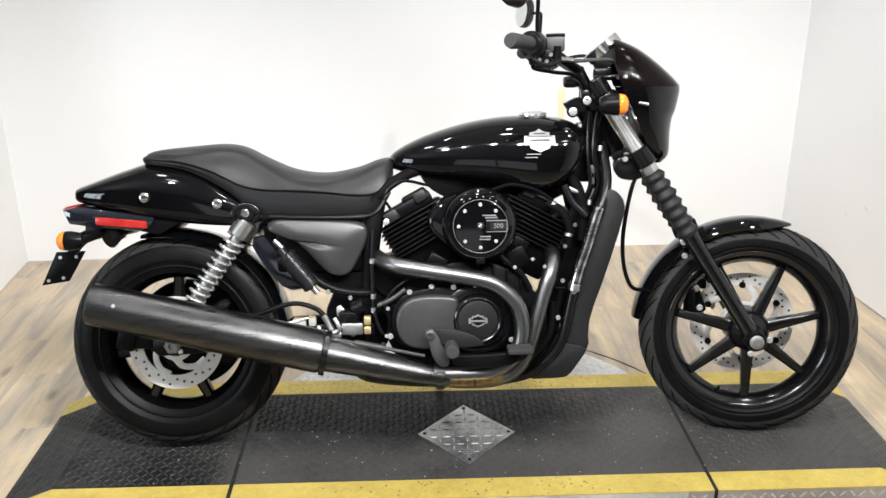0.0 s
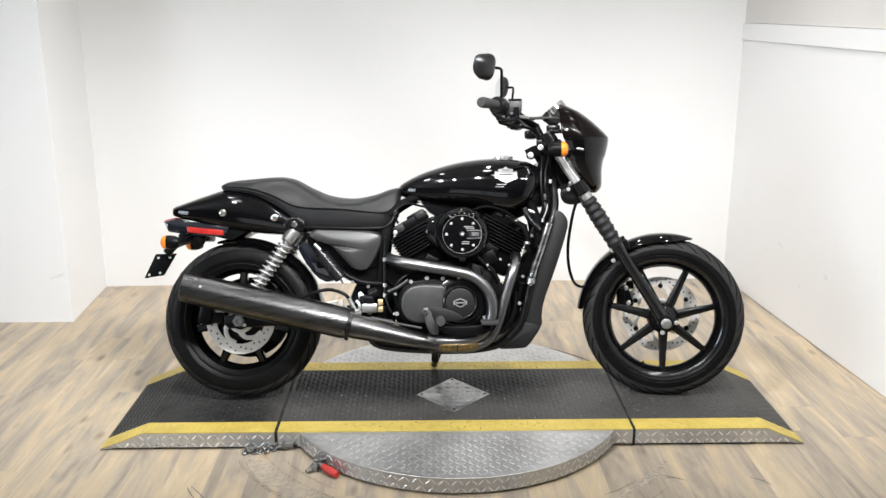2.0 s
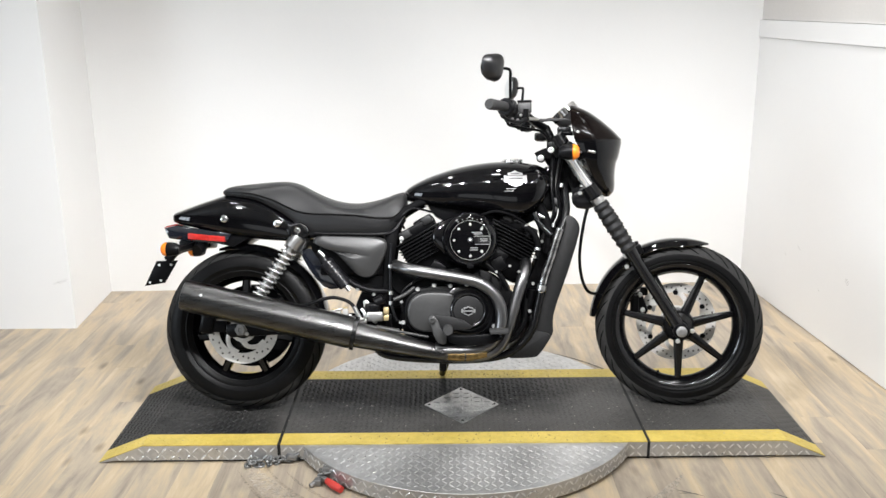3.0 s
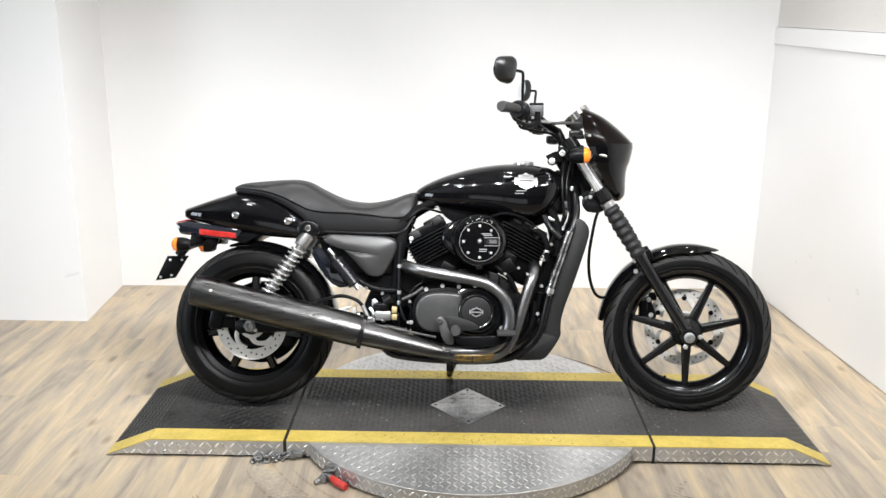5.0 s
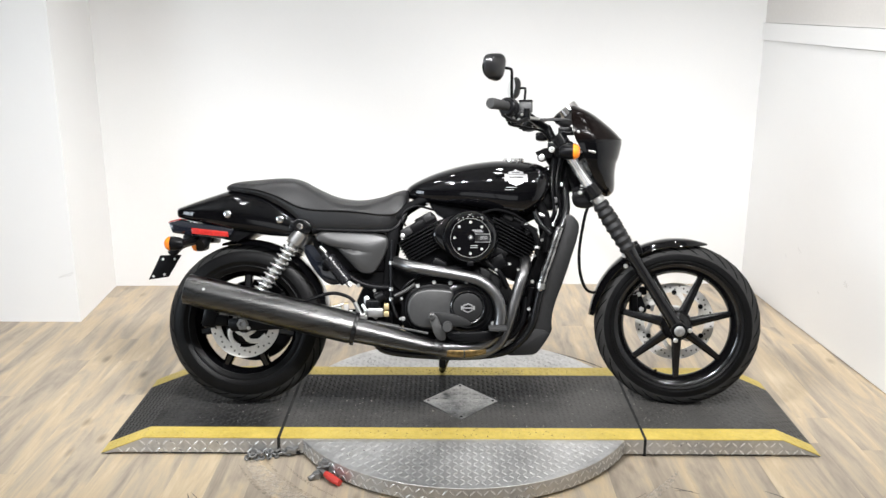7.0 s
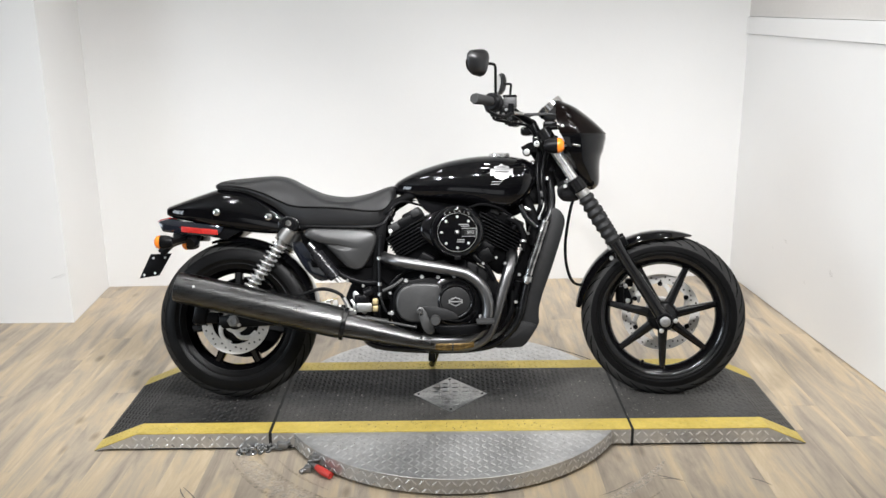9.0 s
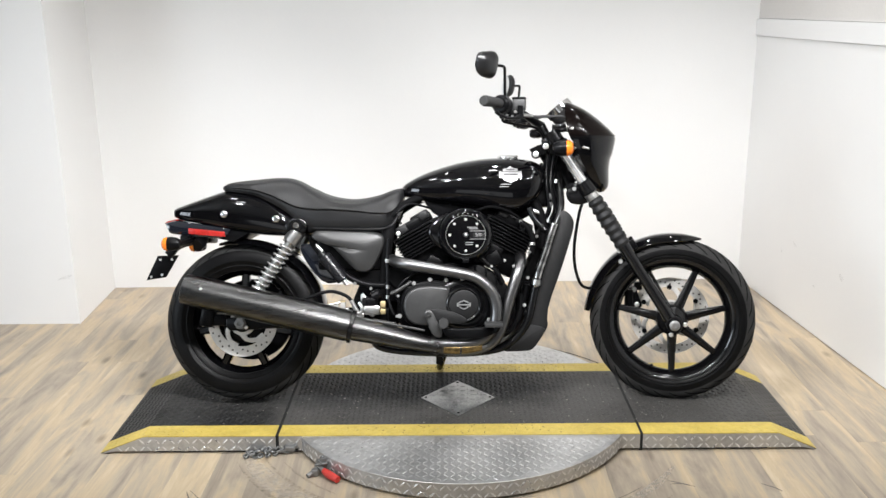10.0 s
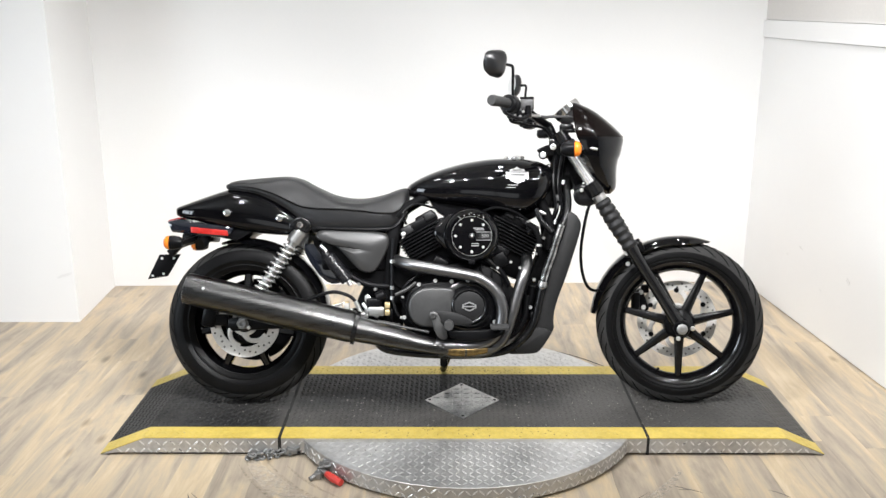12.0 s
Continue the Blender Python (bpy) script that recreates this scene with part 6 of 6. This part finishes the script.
fixed("brake_pedal", join(prism(rounded([(-0.06, 0.30), (0.0, 0.296), (0.09, 0.302), (0.12, 0.30), (0.11, 0.272), (0.04, 0.262), (-0.05, 0.268)], 1), -0.235, -0.215, 0.004), tube([(0.10, -0.225, 0.285), (0.12, -0.23, 0.29), (0.13, -0.235, 0.307)], 0.009, 10)), SATIN, peg)
fixed("pedal_pad", box(0.113, -0.245, 0.313, 0.062, 0.05, 0.014, 0.004), GRIP, peg)

# rear brake parts between frame and muffler
fixed("rear_master_cylinder", join(box(-0.31, -0.15, 0.37, 0.05, 0.035, 0.05, 0.008), rod((-0.30, -0.15, 0.395), (-0.27, -0.15, 0.41), 0.018, 16, 0.003)), SATIN, None, "black rear brake cylinder")
fixed("brake_switch", join(box(-0.30, -0.165, 0.352, 0.055, 0.02, 0.032, 0.006)), STEEL, None)
fixed("brass_fitting", join(box(-0.262, -0.165, 0.372, 0.018, 0.018, 0.022, 0.003), box(-0.262, -0.165, 0.348, 0.018, 0.018, 0.02, 0.003)), BRASS, None)
fixed("rear_brake_hose", tube([(-0.70, -0.14, 0.40), (-0.65, -0.15, 0.388), (-0.58, -0.155, 0.380), (-0.53, -0.155, 0.392), (-0.47, -0.155, 0.412), (-0.43, -0.155, 0.415), (-0.385, -0.155, 0.398), (-0.36, -0.155, 0.365), (-0.35, -0.155, 0.345)], 0.0062, 10), SATIN, None, "black rear brake hose")
fixed("hose_fitting", join(rod((-0.372, -0.155, 0.385), (-0.35, -0.155, 0.343), 0.0078, 12), box(-0.35, -0.16, 0.335, 0.045, 0.014, 0.014, 0.003)), STEEL, None)
fixed("brake_rod", join(rod((-0.345, -0.165, 0.325), (-0.12, -0.19, 0.285), 0.0045, 10), rod((-0.295, -0.17, 0.316), (-0.22, -0.178, 0.303), 0.0085, 10)), CASTAL, None)
plug = fixed("wire_connector", join(box(-0.435, -0.14, 0.36, 0.034, 0.02, 0.024, 0.003), box(-0.402, -0.14, 0.366, 0.018, 0.02, 0.022, 0.003)), PLUG, None, "white wiring connector")
fixed("connector_clip", join(box(-0.433, -0.14, 0.3735, 0.03, 0.018, 0.005, 0.001), box(-0.402, -0.14, 0.379, 0.016, 0.018, 0.005, 0.001)), BRASS, plug)
fixed("brake_line", tube([(-0.52, -0.15, 0.352), (-0.46, -0.152, 0.366), (-0.41, -0.152, 0.378)], 0.003, 8), STEEL, None)
fixed("banjo_pipe", tube([(-0.385, -0.16, 0.358), (-0.38, -0.165, 0.347), (-0.352, -0.165, 0.342), (-0.335, -0.165, 0.346), (-0.335, -0.165, 0.362), (-0.345, -0.16, 0.378)], 0.0062, 10), STEEL, None)
fixed("vent_hose", tube([(-0.242, -0.145, 0.60), (-0.247, -0.15, 0.52), (-0.247, -0.152, 0.46), (-0.246, -0.155, 0.40), (-0.235, -0.16, 0.355), (-0.225, -0.16, 0.335)], 0.0055, 8), SATIN, None)
for z in (0.515, 0.425, 0.39):
    fixed("hose_clip", rod((-0.247, -0.154, z), (-0.2465, -0.154, z + 0.012), 0.0075, 10), STEEL, None)
fixed("side_stand", tube([(-0.03, 0.10, 0.22), (-0.06, 0.20, 0.13), (-0.075, 0.27, 0.085)], [0.014, 0.012, 0.013], 10), FRAMEB, None, "black side stand, down", plain=True)
fixed("stand_bracket", tube([(-0.072, 0.05, 0.20), (-0.072, 0.06, 0.16), (-0.072, 0.07, 0.13)], 0.014, 10), FRAMEB, None)

# small fittings between engine, radiator and steering head
fixed("radiator_hose", tube([(0.20, -0.105, 0.655), (0.235, -0.12, 0.635), (0.255, -0.122, 0.59), (0.252, -0.115, 0.54)], 0.010, 10), MATTE, eng)
fixed("fuel_hose", tube([(0.06, -0.10, 0.69), (0.11, -0.115, 0.705), (0.17, -0.11, 0.69), (0.215, -0.10, 0.66)], 0.005, 8), MATTE, eng)
for s in (-1, 1):
    fixed("coolant_pipe", tube([(0.262, s * 0.075, 0.725), (0.284, s * 0.085, 0.68), (0.297, s * 0.09, 0.62), (0.292, s * 0.09, 0.555)], 0.0155, 12), MATTE, eng)
fixed("spark_cap", rod((0.215, -0.10, 0.615), (0.245, -0.112, 0.638), 0.009, 12, 0.002), SATIN, eng)
for at, to in (((0.252, -0.122, 0.57), (0.2535, -0.121, 0.578)), ((0.212, -0.108, 0.651), (0.219, -0.111, 0.647))):
    fixed("hose_clamp", rod(at, to, 0.0115, 14), STEEL, eng)
for x, z in ((0.268, 0.60), (0.243, 0.545)):
    fixed_bolt(eng, (x, -0.126, z), (0, -1, 0), 0.0055, 0.006, STEEL)
for x, y, z in ((0.339, -0.09, 0.80), (0.312, -0.094, 0.66)):
    fixed("cable_ferrule", rod((x, y, z), (x - 0.002, y - 0.001, z - 0.013), 0.0062, 10), STEEL, None)
for x, z in ((-0.36, 0.44), (-0.305, 0.423), (-0.285, 0.392), (-0.225, 0.30), (-0.405, 0.405)):
    fixed_bolt(bike, (x, -0.135, z), (0, -1, 0), 0.006, 0.006, STEEL)
fixed("pivot_link", prism(rounded([(-0.345, 0.40), (-0.325, 0.41), (-0.29, 0.335), (-0.30, 0.32), (-0.325, 0.345)], 1), -0.148, -0.14, 0.002), STEEL, None)

# castings on the crankcase and the cylinder bases
for x, z, w, h, a in ((0.118, 0.525, 0.05, 0.05, -28), (-0.085, 0.515, 0.05, 0.04, 29)):
    fixed("case_boss", box(x, -0.148, z, w, 0.03, h, 0.007, pose(0, 0, 0, 0, a, 0)), ENGINE, eng)
for k in range(4):
    fixed("case_rib", box(0.02 + 0.036 * k, -0.147, 0.492 - 0.004 * k * k, 0.006, 0.012, 0.036, 0.002), ENGINE, eng)
fixed("oil_line", tube([(-0.20, -0.15, 0.36), (-0.215, -0.155, 0.40), (-0.20, -0.155, 0.44), (-0.15, -0.155, 0.475), (-0.08, -0.15, 0.485)], 0.005, 8), SATIN, eng)
fixed("breather_tube", tube([(0.06, -0.15, 0.545), (0.085, -0.155, 0.52), (0.125, -0.152, 0.485), (0.15, -0.148, 0.44)], 0.008, 10), SATIN, eng)
for x, z in ((0.185, 0.50), (0.155, 0.52), (0.11, 0.50), (-0.21, 0.40), (-0.215, 0.33)):
    fixed_bolt(eng, (x, -0.162, z), (0, -1, 0), 0.005, 0.005)
fixed("reservoir_cap", lathe([(0, 0), (0.02, 0), (0.021, 0.004), (0.018, 0.016), (0, 0.018)], (-0.303, -0.155, 0.374), (0, -0.2, 1), 20), SATIN, None)
fixed("radiator_tank", prism(rounded([(0.30, 0.66), (0.335, 0.655), (0.30, 0.53), (0.25, 0.36), (0.20, 0.29), (0.165, 0.34), (0.222, 0.45), (0.265, 0.55)], 1), -0.07, 0.07, 0.005), MATTE, rad)

# ---- floor planks ----
rnd = random.Random(11)
plank_w, plank_l = 0.127, 1.2


def plank_mesh(length):
    w, h, b = plank_w / 2 - 0.00002, length / 2 - 0.00004, 0.00018
    me = bpy.data.meshes.new("plank")
    v = [(-w, -h, -0.003), (w, -h, -0.003), (w, h, -0.003), (-w, h, -0.003), (-w + b, -h + b, 0), (w - b, -h + b, 0), (w - b, h - b, 0), (-w + b, h - b, 0)]
    me.from_pydata(v, [], [(4, 5, 6, 7), (0, 1, 5, 4), (1, 2, 6, 5), (2, 3, 7, 6), (3, 0, 4, 7)])
    me.materials.append(OAK)
    return me


full = plank_mesh(plank_l)
for i in range(40):
    x = -2.9 + i * plank_w
    y = -2.9 + rnd.random() * plank_l - 0.3
    while y < 1.75:
        hi = min(y + plank_l, 1.78)
        ob = new("plank", full if hi - y > plank_l - 0.01 else plank_mesh(hi - y))
        ob.location = (x, (y + hi) / 2, 0)
        ob.parent = floor_ob
        y += plank_l
